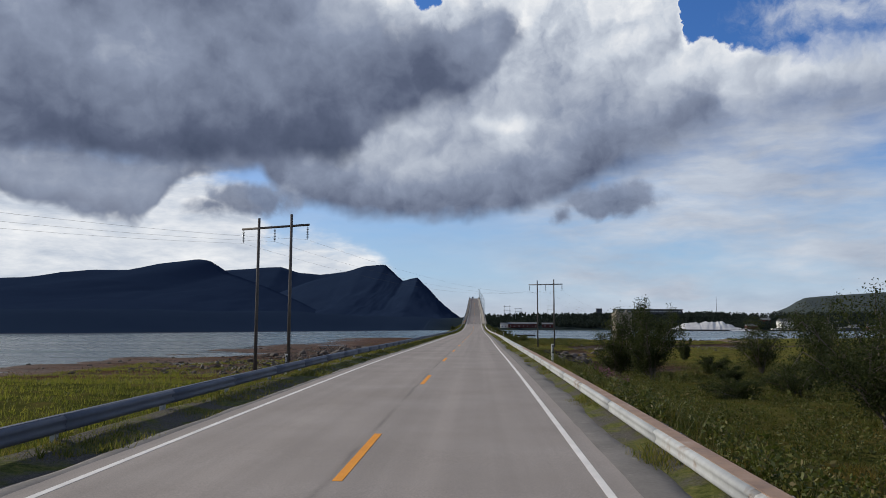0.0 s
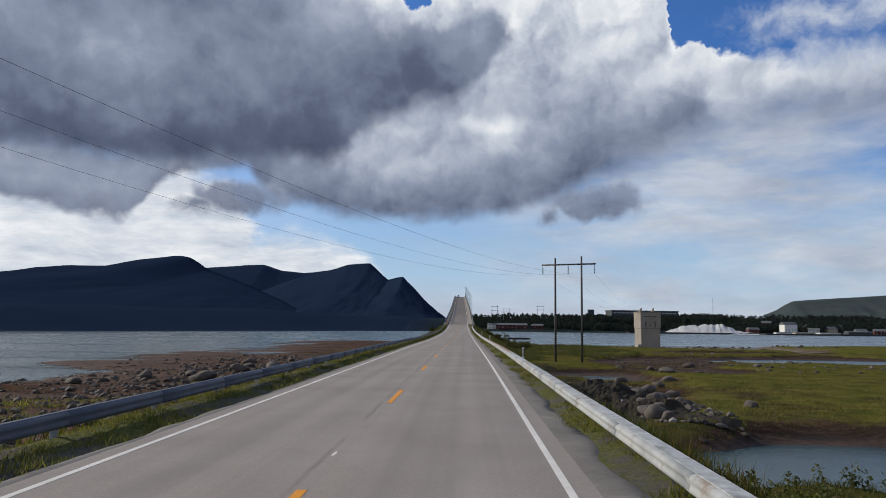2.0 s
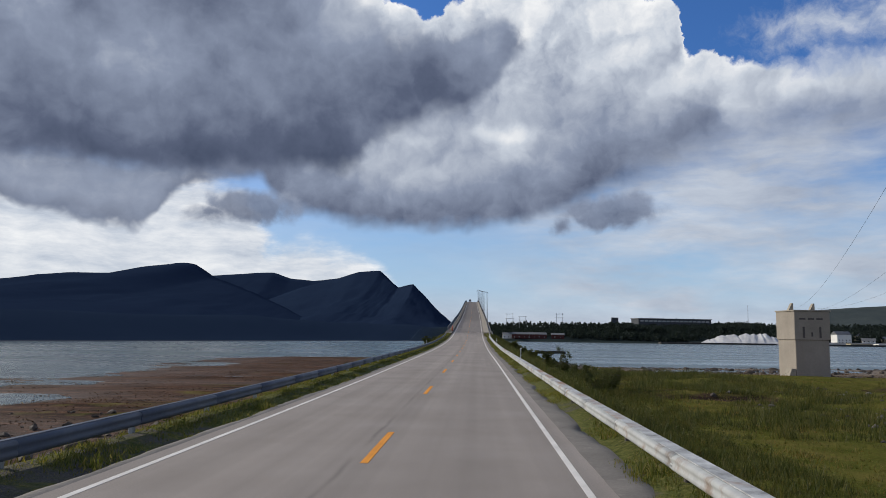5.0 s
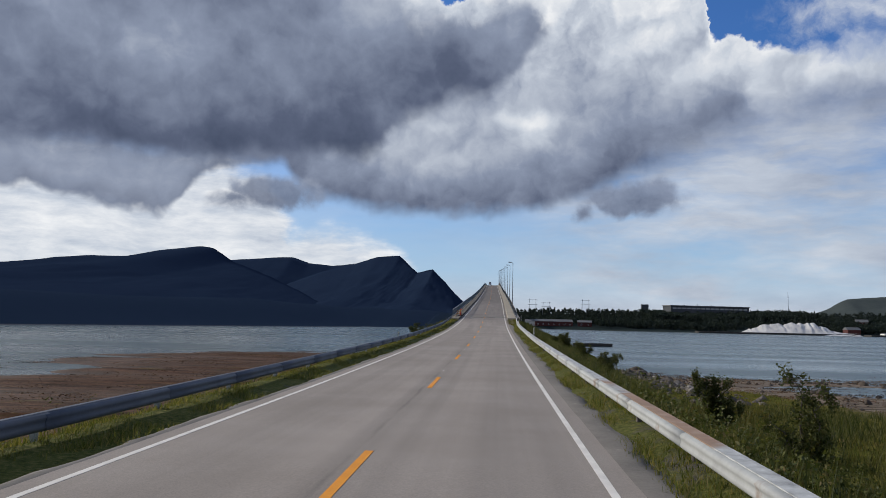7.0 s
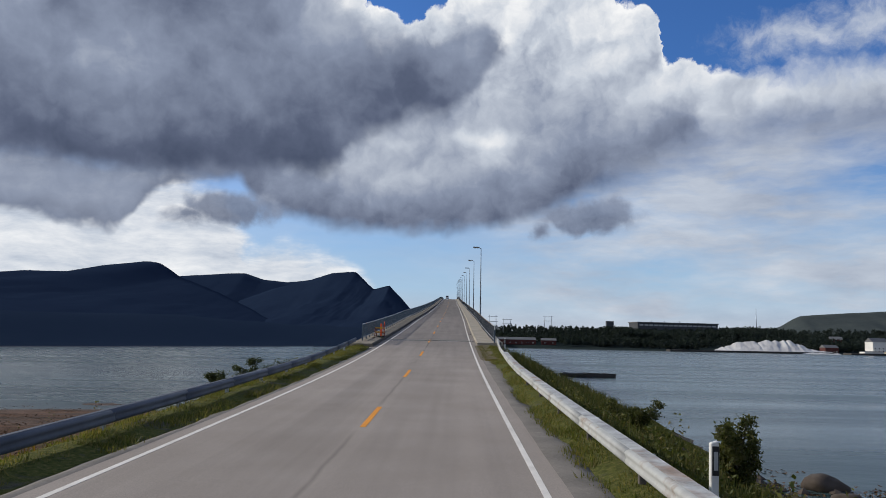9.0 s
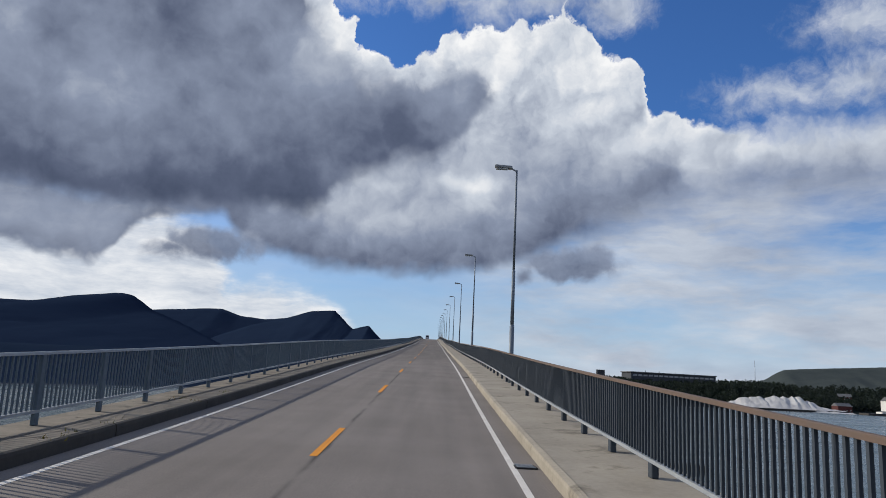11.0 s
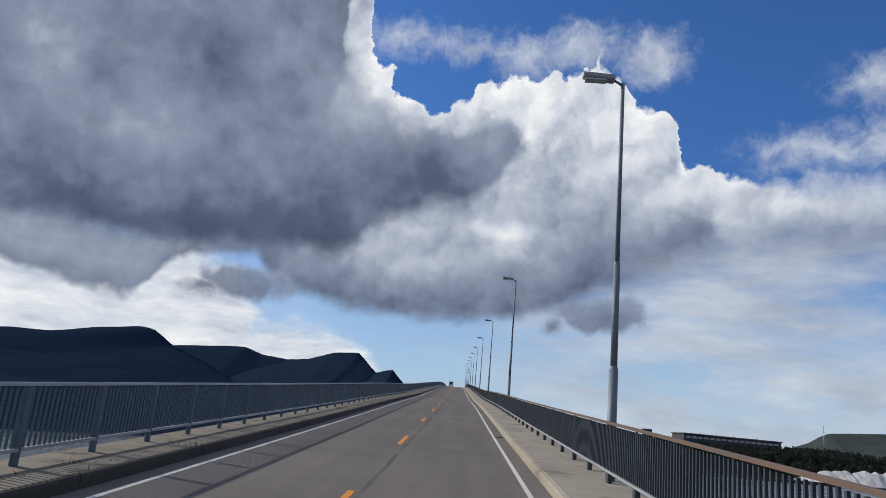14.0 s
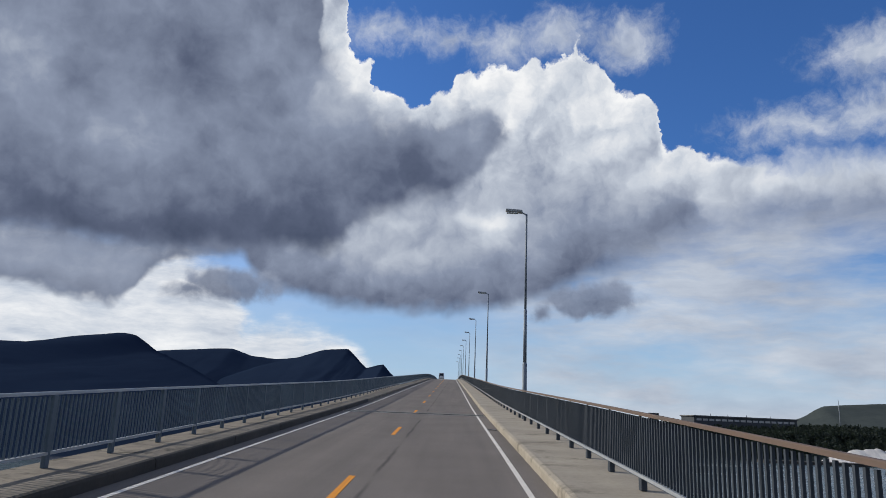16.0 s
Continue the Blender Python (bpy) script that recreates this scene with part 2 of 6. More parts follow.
bank_k = wmul(step_of(wadd(bank_up, wmul(ragged, 2.6), wmul(folds, 1.0)), -0.3, wadd(1.5, wmul(step_of(az, -3.0, -9.0), 2.0))), step_of(wadd(bank_lo, wmul(off_half(calm, 0.4, 2.5, 0.5), 1.8)), -0.4, 1.7))
side_in = wadd(wmath("SUBTRACT", cy, outline(cx, SIDE_FOOT)), wmul(off_half(calm, 0.5, 3.0, 0.5), 1.8))
side_k = wmul(wmul(step_of(side_in, -0.2, 0.7), step_of(wadd(el, wmul(ragged, 2.5)), 13.5, 11.0)), 0.95)
side_tone = wadd(0.46, wmul(ragged, 0.22), wmul(wmath("SUBTRACT", 1.0, step_of(side_in, 0.0, 2.4)), -0.15))
hazy = wmix(side_k, hazy, grey_of(side_tone, GREYS))
hazy = wmix(bank_k, hazy, grey_of(tone, GREYS))
# small shaded puffs
puff = wadd(cover_of(calm, PUFFS), 0.25, wmul(off_half(calm, 0.6, 4.0, 0.5), 1.8))
tone = wadd(0.35, wmul(off_half(loose, 0.6, 4.0), 0.36), wmul(step_of(el, 8.4, 10.4), 0.10), wmul(step_of(puff, 0.0, 1.2), -0.08))
hazy = wmix(wmul(step_of(puff, -0.15, 0.75), 0.92), hazy, grey_of(tone, GREYS))
# beyond the banks the same broken cover goes on round the sky
spread = wmath("SUBTRACT", wnoise(tex.outputs["Generated"], 3.2, 6.0).outputs["Fac"], 0.47)
aside = wmul(wmath("SUBTRACT", wmath("MAXIMUM", wmath("ABSOLUTE", az), wadd(el, 4.0)), 37), 0.15, True)
over = wmath("MULTIPLY", step_of(spread, -0.03, 0.10), aside)
whole = wmix(over, hazy, grey_of(wmath("SUBTRACT", 0.75, wmath("MULTIPLY", spread, 1.8)), GREYS))
back = wn("ShaderNodeBackground")
WT.links.new(whole, back.inputs[0])
back.inputs[1].default_value = 1.0
WT.links.new(back.outputs[0], wn("ShaderNodeOutputWorld").inputs[0])

# ---------------------------------------------------------------- the road's line
STEP = 34.497
ROAD_Z = [-0.26, 0.00, 0.26, 0.27, 0.31, 0.31, 0.26, 0.38, 0.56, 1.03, 1.98, 3.81, 6.00, 8.04, 10.17, 12.38, 14.48, 16.79, 19.09, 21.39, 23.69, 25.88, 27.86, 29.58, 31.13, 32.37, 33.15, 33.52, 33.44, 32.89, 31.88, 30.53]
ROAD_X = [0.00, 0.00, -0.00, 0.03, 0.12, 0.13, 0.14, 0.13, 0.03, -0.02, -0.12, -0.18, -0.18, -0.24, -0.37, -0.51, -0.77, -0.99, -1.20, -1.41, -1.62, -1.83, -2.04, -2.25, -2.46, -2.67, -2.88, -3.09, -3.30, -3.51, -3.72, -3.93]


def curve_at(values, y):
    u = np.clip(np.asarray(y, float) / STEP + 1.0, 1, len(values) - 2.001)
    i = np.floor(u).astype(int)
    f = u - i
    v = np.asarray(values)
    a, b, c, d = v[i - 1], v[i], v[i + 1], v[np.minimum(i + 2, len(values) - 1)]
    return b + 0.5 * f * (c - a + f * (2 * a - 5 * b + 4 * c - d + f * (3 * (b - c) + d - a)))


def rz(y):
    return curve_at(ROAD_Z, y)


def rx(y):
    return curve_at(ROAD_X, y)


SEA = -3.6
DECK = 328.4            # where the bridge begins
rng = np.random.default_rng(7)


def lattice(ix, iy, seed):
    h = np.sin(ix * 127.1 + iy * 311.7 + seed * 74.7) * 43758.5453
    return h - np.floor(h)


def value_noise(x, y, seed=0):
    ix, iy = np.floor(x), np.floor(y)
    fx, fy = x - ix, y - iy
    fx, fy = fx * fx * (3 - 2 * fx), fy * fy * (3 - 2 * fy)
    a, b = lattice(ix, iy, seed), lattice(ix + 1, iy, seed)
    c, d = lattice(ix, iy + 1, seed), lattice(ix + 1, iy + 1, seed)
    return (a + (b - a) * fx) * (1 - fy) + (c + (d - c) * fx) * fy - 0.5


def fbm(x, y, octaves=4, seed=0):
    out, amp = 0, 1.0
    for k in range(octaves):
        out = out + amp * value_noise(x * 2 ** k, y * 2 ** k, seed + k)
        amp *= 0.5
    return out


# the wet meadow east of the road: middle, half widths and height over the sea of each low patch
LOW_PATCHES = [(17.5, 96, 11, 7.5, -0.35), (15, 146.5, 7.5, 11.0, 0.04), (29, 161, 8, 9, 0.36), (31, 186, 8, 18, 0.34), (68, 196, 28, 18, -0.28), (38, 200, 8, 4, 0.02),
               (17, 131, 5.5, 12, 0.55), (68, 231, 26, 9, 0.38), (21, 218, 5.5, 5.0, -0.25)]


def salt_meadow(x, y):
    """How high the meadow stands over the sea, where it is not a pool or a mud flat."""
    wx, wy = x + fbm(x / 14, y / 14, 3, 27) * 7, y + fbm(x / 14 + 5, y / 14, 3, 28) * 8
    level = np.full(np.shape(x), 0.98)
    for cx, cy, sx, sy, deep in LOW_PATCHES:
        k = np.clip((1.22 - np.hypot((wx - cx) / sx, (wy - cy) / sy)) / 0.42, 0, 1)
        k = k * k * (3 - 2 * k)
        level = level * (1 - k) + deep * k
    return level


def ground_height(x, y):
    """The lie of the land: a low spit with tidal flats, the road's bank on it, the seabed and the far shores."""
    x, y = np.asarray(x, float), np.asarray(y, float)
    left = np.interp(y, [-600, 55, 100, 184, 245, 300, 326, 346, 358], [-95, -62, -60, -56, -50, -52, -51, -40, -15])
    tip = np.interp(x, [-60, -50, -38, -15, 0, 12, 20, 23, 32, 45, 55, 100, 116, 300, 800], [318, 328, 348, 346, 334, 318, 312, 303, 299, 299, 300, 308, 323, 410, 440])
    inside = np.minimum(np.where(x < 0, x - left, 60), (tip - y) * 0.8)
    inside = inside + fbm(x / 11, y / 11, 4, 3) * 9
    wild = np.where(x < -8, fbm(x / 20, y / 4.5, 5, 11), fbm(x / 9, y / 9, 5, 11))
    yw = y + fbm(x / 28, y / 40, 3, 27) * np.clip((np.abs(x) - 20) * 1.1, 0, 34)
    meadow = np.where(x < 0, np.interp(yw, [55, 76], [1.5, 0.34]), salt_meadow(x, y))
    meadow = np.where((x > np.interp(y, [254, 263, 271, 280, 300], [38, 26.6, 21.5, 18.0, 18.2])) & (x < 95) & (yw > 254), np.minimum(meadow, 0.16), meadow)
    meadow = np.where((x < 0) & (x < -34), np.minimum(meadow, 0.45), meadow)
    land = SEA + np.clip(inside * 0.055, -2.5, 1) * np.where(inside > 0, meadow, 1.4) + wild * np.where(inside > 0, 0.34, 0.3)
    # hollows that hold water
    for px, py, sx, sy in ((-47, 138, 6, 10), (-40, 109, 4, 5), (-38, 214, 6, 8), (-31, 251, 3, 3), (-47, 290, 4, 6), (-46, 150, 7, 4), (42, 270, 9, 4), (36, 290, 8, 3)):
        land = land - 0.62 * np.exp(-((x - px) / sx) ** 2 - ((y - py) / sy) ** 2)
    far_r = (y - np.interp(x, [-100, 20, 120, 300, 700, 1500], [1040, 1010, 990, 962, 1000, 900])) + fbm(x / 60, y / 60, 3, 5) * 20
    far_l = (y - np.interp(x, [-4000, -700, -420, -300, -230, -150, -60, 0], [-640, 40, 150, 350, 520, 700, 880, 1000]))
    far_l = np.where(x < 0, far_l, -500)
    far = np.maximum(np.where(x >= 0, far_r, -500), far_l)
    shore = SEA + np.clip(far * 0.05, -5, 1.4) + np.clip((far - 40) * 0.085, 0, 18) + np.where(far > 30, fbm(x / 90, y / 90, 4, 8) * 6, 0)
    h = np.maximum(np.maximum(land, shore), SEA - 4 + fbm(x / 40, y / 40, 2, 9))
    lat = np.abs(x - rx(y))
    bank = rz(y) - 0.10 - np.maximum(lat - 5.3, 0) * np.where(x < 0, 0.50, np.interp(y, [60, 84, 165, 190], [0.46, 0.64, 0.64, 0.46])) - np.maximum(y - DECK - 1, 0) * 0.62
    bank = bank + fbm(x / 2.2, y / 2.2, 3, 21) * np.clip((lat - 4.6) * 0.2, 0, 0.35)
    bank = np.where((lat < 4.3) & (y < DECK + 6), np.minimum(bank, rz(y) - 0.22), bank)
    return np.where(bank > h, bank, h)


# ---------------------------------------------------------------- materials
def shader(name):
    m = bpy.data.materials.new(name)
    m.use_nodes = True
    t = m.node_tree
    return m, t, t.nodes["Principled BSDF"]


def add(t, kind):
    return t.nodes.new(kind)


def noise_of(t, vec, scale, detail=4.0, rough=0.55):
    n = add(t, "ShaderNodeTexNoise")
    t.links.new(vec, n.inputs["Vector"])
    n.inputs["Scale"].default_value, n.inputs["Detail"].default_value, n.inputs["Roughness"].default_value = scale, detail, rough
    return n.outputs["Fac"]


def ramp_of(t, fac, stops):
    n = add(t, "ShaderNodeValToRGB")
    t.links.new(fac, n.inputs[0])
    e = n.color_ramp.elements
    e[0].position, e[0].color = stops[0][0], (*stops[0][1], 1)
    e[1].position, e[1].color = stops[-1][0], (*stops[-1][1], 1)
    for p, c in stops[1:-1]:
        e.new(p).color = (*c, 1)
    return n.outputs[0]


def mixed(t, fac, a, b, blend="MIX"):
    n = add(t, "ShaderNodeMix")
    n.data_type, n.blend_type = "RGBA", blend
    for sock, v in ((n.inputs[0], fac), (n.inputs[6], a), (n.inputs[7], b)):
        if isinstance(v, (int, float)):
            sock.default_value = v
        elif isinstance(v, tuple):
            sock.default_value = (*v, 1)
        else:
            t.links.new(v, sock)
    return n.outputs[2]


def math_of(t, op, a, b=0.0, clamp=False):
    n = add(t, "ShaderNodeMath")
    n.operation, n.use_clamp = op, clamp
    for i, v in enumerate((a, b)):
        if isinstance(v, (int, float)):
            n.inputs[i].default_value = v
        else:
            t.links.new(v, n.inputs[i])
    return n.outputs[0]


def bumped(t, bsdf, height, strength=0.4, distance=0.01):
    n = add(t, "ShaderNodeBump")
    n.inputs["Strength"].default_value, n.inputs["Distance"].default_value = strength, distance
    t.links.new(height, n.inputs["Height"])
    t.links.new(n.outputs[0], bsdf.inputs["Normal"])


def place_of(t):
    return add(t, "ShaderNodeNewGeometry").outputs["Position"]


def worn(name, base, dark, rough=0.7, metal=0.0, fine=14.0, coarse=1.2, spread=0.5, bump=0.25, spots=None, gloss=0.4):
    """A weathered surface: two tones mixed at two sizes, with a fine relief."""
    m, t, b = shader(name)
    p = place_of(t)
    big, tiny = noise_of(t, p, coarse, 5.0), noise_of(t, p, fine, 6.0, 0.65)
    fac = math_of(t, "MULTIPLY", math_of(t, "ADD", math_of(t, "MULTIPLY", big, 1.3), math_of(t, "MULTIPLY", tiny, 0.7)), 0.5)
    col = ramp_of(t, fac, [(0.5 - spread * 0.4, dark), (0.5 + spread * 0.4, base)])
    if spots:
        k = math_of(t, "MULTIPLY", math_of(t, "SUBTRACT", noise_of(t, p, spots[1], 5.0, 0.7), spots[2]), 9.0, True)
        col = mixed(t, k, col, spots[0])
    t.links.new(col, b.inputs["Base Color"])
    b.inputs["Roughness"].default_value, b.inputs["Metallic"].default_value = rough, metal
    b.inputs["Specular IOR Level"].default_value = gloss
    bumped(t, b, tiny, bump)
    return m


def asphalt_material():
    m, t, b = shader("worn_asphalt")
    p = place_of(t)
    grit = noise_of(t, p, 42.0, 6.0, 0.75)
    patch = noise_of(t, p, 0.35, 4.0)
    along = add(t, "ShaderNodeMapping")
    along.inputs["Scale"].default_value = (1.5, 0.012, 1.0)
    t.links.new(p, along.inputs["Vector"])
    lanes = noise_of(t, along.outputs[0], 1.0, 3.0)
    col = ramp_of(t, patch, [(0.3, (0.285, 0.252, 0.222)), (0.7, (0.345, 0.308, 0.275))])
    col = mixed(t, 0.35, col, ramp_of(t, lanes, [(0.35, (0.6, 0.6, 0.6)), (0.65, (1.12, 1.1, 1.08))]), "MULTIPLY")
    col = mixed(t, 0.4, col, ramp_of(t, grit, [(0.35, (0.45, 0.45, 0.45)), (0.7, (1.35, 1.32, 1.28))]), "MULTIPLY")
    sepn = add(t, "ShaderNodeSeparateXYZ")
    t.links.new(p, sepn.inputs[0])
    on_deck = math_of(t, "MULTIPLY", math_of(t, "SUBTRACT", sepn.outputs[1], 318.0), 0.06, True)
    col = mixed(t, on_deck, col, mixed(t, 1.0, col, (0.74, 0.75, 0.77), "MULTIPLY"))
    # the sun's dimming by cloud on the upper bridge, put into the asphalt's colour
    cloud_dim = math_of(t, "MULTIPLY", math_of(t, "SUBTRACT", sepn.outputs[1], 385.0), 0.03, True)
    col = mixed(t, cloud_dim, col, mixed(t, 1.0, col, (0.79, 0.79, 0.79), "MULTIPLY"))
    # the sealed joint down the middle and the oil strip of each lane
    x = math_of(t, "ADD", sepn.outputs[0], math_of(t, "MULTIPLY", math_of(t, "SUBTRACT", noise_of(t, p, 0.6, 3.0), 0.5), 0.12))
    seam = math_of(t, "SUBTRACT", 1.0, math_of(t, "MULTIPLY", math_of(t, "ABSOLUTE", math_of(t, "ADD", x, 0.12)), 14.0), True)
    seam = math_of(t, "MULTIPLY", seam, math_of(t, "MULTIPLY", math_of(t, "SUBTRACT", noise_of(t, p, 0.25, 4.0), 0.38), 5.0, True))
    col = mixed(t, math_of(t, "MULTIPLY", seam, math_of(t, "ADD", 0.35, math_of(t, "MULTIPLY", on_deck, 0.5))), col, (0.05, 0.047, 0.045))
    t.links.new(col, b.inputs["Base Color"])
    b.inputs["Roughness"].default_value = 0.82
    b.inputs["Specular IOR Level"].default_value = 0.15
    bumped(t, b, grit, 0.35, 0.006)
    return m


def ground_material():
    m, t, b = shader("spit_ground")
    p = place_of(t)
    sepn = add(t, "ShaderNodeSeparateXYZ")
    t.links.new(p, sepn.inputs[0])
    wide, mid, fine = noise_of(t, p, 0.06, 4.0), noise_of(t, p, 0.45, 5.0, 0.6), noise_of(t, p, 5.0, 6.0, 0.7)
    grass = ramp_of(t, mid, [(0.25, (0.024, 0.036, 0.009)), (0.5, (0.062, 0.064, 0.019)), (0.75, (0.115, 0.092, 0.034))])
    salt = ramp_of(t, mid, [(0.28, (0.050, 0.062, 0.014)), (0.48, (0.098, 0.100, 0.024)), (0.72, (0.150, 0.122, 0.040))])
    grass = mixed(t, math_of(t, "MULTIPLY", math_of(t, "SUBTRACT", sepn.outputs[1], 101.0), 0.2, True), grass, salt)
    grass = mixed(t, 0.6, grass, ramp_of(t, fine, [(0.3, (0.45, 0.5, 0.4)), (0.7, (1.4, 1.35, 1.2))]), "MULTIPLY")
    lain = add(t, "ShaderNodeMapping")
    lain.inputs["Scale"].default_value = (0.16, 1.0, 1.0)
    t.links.new(p, lain.inputs["Vector"])
    mud = ramp_of(t, noise_of(t, lain.outputs[0], 0.9, 7.0, 0.72), [(0.3, (0.025, 0.019, 0.015)), (0.5, (0.085, 0.050, 0.034)), (0.62, (0.145, 0.078, 0.048)), (0.75, (0.19, 0.145, 0.11))])
    stones = ramp_of(t, noise_of(t, p, 3.0, 6.0, 0.75), [(0.35, (0.35, 0.33, 0.31)), (0.7, (1.35, 1.3, 1.3))])
    mud = mixed(t, 0.7, mud, stones, "MULTIPLY")
    mud = mixed(t, math_of(t, "MULTIPLY", math_of(t, "SUBTRACT", sepn.outputs[0], 5.0), 0.3, True), mud, mixed(t, 1.0, mud, (0.74, 0.86, 0.92), "MULTIPLY"))
    level = math_of(t, "ADD", sepn.outputs[2], math_of(t, "ADD", math_of(t, "MULTIPLY", math_of(t, "SUBTRACT", mid, 0.5), 1.1), math_of(t, "MULTIPLY", math_of(t, "SUBTRACT", wide, 0.5), 1.6)))
    k = math_of(t, "MULTIPLY", math_of(t, "SUBTRACT", level, SEA + 0.55), 3.0, True)
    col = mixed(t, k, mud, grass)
    sand = ramp_of(t, noise_of(t, lain.outputs[0], 1.6, 6.0, 0.72), [(0.36, (0.045, 0.032, 0.020)), (0.48, (0.150, 0.112, 0.076)), (0.68, (0.27, 0.22, 0.165))])
    beach = math_of(t, "MULTIPLY", math_of(t, "SUBTRACT", sepn.outputs[0], 11.0), 0.2, True)
    beach = math_of(t, "MULTIPLY", beach, math_of(t, "MULTIPLY", math_of(t, "SUBTRACT", math_of(t, "ADD", sepn.outputs[1], math_of(t, "MULTIPLY", noise_of(t, p, 0.05, 3.0), 40.0)), 268.0), 0.08, True))
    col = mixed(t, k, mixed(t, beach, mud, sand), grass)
    deep = math_of(t, "MULTIPLY", math_of(t, "SUBTRACT", SEA - 0.05, sepn.outputs[2]), 1.2, True)
    col = mixed(t, deep, col, (0.03, 0.05, 0.05))
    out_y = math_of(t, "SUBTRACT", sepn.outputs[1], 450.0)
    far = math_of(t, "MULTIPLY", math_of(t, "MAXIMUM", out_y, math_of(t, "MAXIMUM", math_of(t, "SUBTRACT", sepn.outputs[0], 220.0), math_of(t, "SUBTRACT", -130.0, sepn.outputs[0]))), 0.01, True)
    # distant ground: haze over the far shore is mixed into its colour
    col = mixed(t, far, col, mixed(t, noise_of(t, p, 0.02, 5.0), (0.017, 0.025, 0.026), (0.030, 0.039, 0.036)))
    # left shore takes the mountains' tone, with their shade and blue haze in it
    shore_shade = math_of(t, "MULTIPLY", far, math_of(t, "MULTIPLY", math_of(t, "SUBTRACT", -20.0, sepn.outputs[0]), 0.02, True))
    col = mixed(t, shore_shade, col, mixed(t, noise_of(t, p, 0.02, 5.0), (0.0155, 0.0265, 0.049), (0.018, 0.030, 0.054)))
    # dark soil and rubble of the stony bank
    stony = math_of(t, "MULTIPLY", math_of(t, "SUBTRACT", 36.0, math_of(t, "ABSOLUTE", math_of(t, "SUBTRACT", sepn.outputs[1], 134.0))), 0.12, True)
    stony = math_of(t, "MULTIPLY", stony, math_of(t, "MULTIPLY", math_of(t, "SUBTRACT", 13.0, math_of(t, "ABSOLUTE", math_of(t, "SUBTRACT", sepn.outputs[0], 2.0))), 0.35, True))
    stony = math_of(t, "MULTIPLY", stony, math_of(t, "MULTIPLY", math_of(t, "SUBTRACT", sepn.outputs[0], 3.0), 1.0, True))
    stony = math_of(t, "MULTIPLY", stony, math_of(t, "MULTIPLY", math_of(t, "SUBTRACT", 0.62, mid), 6.0, True))
    soil = ramp_of(t, noise_of(t, p, 2.2, 6.0, 0.7), [(0.3, (0.016, 0.014, 0.012)), (0.55, (0.044, 0.038, 0.030)), (0.75, (0.085, 0.072, 0.055))])
    col = mixed(t, stony, col, soil)
    t.links.new(col, b.inputs["Base Color"])
    wet = math_of(t, "MULTIPLY", math_of(t, "SUBTRACT", SEA + 0.5, sepn.outputs[2]), 1.6, True)
    t.links.new(math_of(t, "SUBTRACT", 0.95, math_of(t, "MULTIPLY", wet, 0.35)), b.inputs["Roughness"])
    t.links.new(math_of(t, "MULTIPLY", wet, 0.25), b.inputs["Specular IOR Level"])
    bumped(t, b, math_of(t, "ADD", fine, mid), 0.7, 0.12)
    return m


def turf_material():
    """Gravelly earth with moss and dry grass in patches."""
    m, t, b = shader("verge_turf")
    p = place_of(t)
    grit = ramp_of(t, noise_of(t, p, 30.0, 5.0, 0.7), [(0.3, (0.050, 0.046, 0.040)), (0.7, (0.15, 0.137, 0.118))])
    moss = ramp_of(t, noise_of(t, p, 9.0, 6.0, 0.7), [(0.3, (0.035, 0.046, 0.010)), (0.5, (0.095, 0.105, 0.024)), (0.7, (0.19, 0.165, 0.06))])
    along = add(t, "ShaderNodeSeparateXYZ")
    t.links.new(p, along.inputs[0])
    damp = math_of(t, "SUBTRACT", 0.67, math_of(t, "MULTIPLY", math_of(t, "MULTIPLY", math_of(t, "SUBTRACT", along.outputs[1], 140.0), 0.015, True), 0.13))
    k = math_of(t, "MULTIPLY", math_of(t, "SUBTRACT", math_of(t, "ADD", noise_of(t, p, 1.1, 5.0, 0.65), math_of(t, "MULTIPLY", noise_of(t, p, 0.12, 2.0), 0.5)), damp), 7.0, True)
    t.links.new(mixed(t, k, grit, moss), b.inputs["Base Color"])
    b.inputs["Roughness"].default_value = 0.95
    b.inputs["Specular IOR Level"].default_value = 0.1
    bumped(t, b, noise_of(t, p, 14.0, 6.0, 0.75), 0.9, 0.06)
    return m


def water_material():
    m, t, b = shader("fjord_water")
    p = place_of(t)

    def stretched(sx, sy):
        st = add(t, "ShaderNodeMapping")
        st.inputs["Scale"].default_value = (sx, sy, 1.0)
        t.links.new(p, st.inputs["Vector"])
        return st.outputs[0]

    chop, swell = noise_of(t, stretched(0.55, 1.0), 0.8, 5.0, 0.65), noise_of(t, stretched(0.35, 1.0), 0.035, 5.0, 0.6)
    slick = noise_of(t, stretched(0.006, 0.075), 1.0, 5.0, 0.6)
    t.links.new(ramp_of(t, swell, [(0.38, (0.018, 0.040, 0.043)), (0.62, (0.036, 0.066, 0.067))]), b.inputs["Base Color"])
    b.inputs["IOR"].default_value = 1.33
    b.inputs["Specular IOR Level"].default_value = 0.34
    t.links.new(ramp_of(t, slick, [(0.40, (0.30, 0.30, 0.30)), (0.58, (0.22, 0.22, 0.22)), (0.70, (0.14, 0.14, 0.14))]), b.inputs["Roughness"])
    bumped(t, b, math_of(t, "ADD", chop, math_of(t, "MULTIPLY", swell, 1.5)), 0.17, 0.3)
    return m


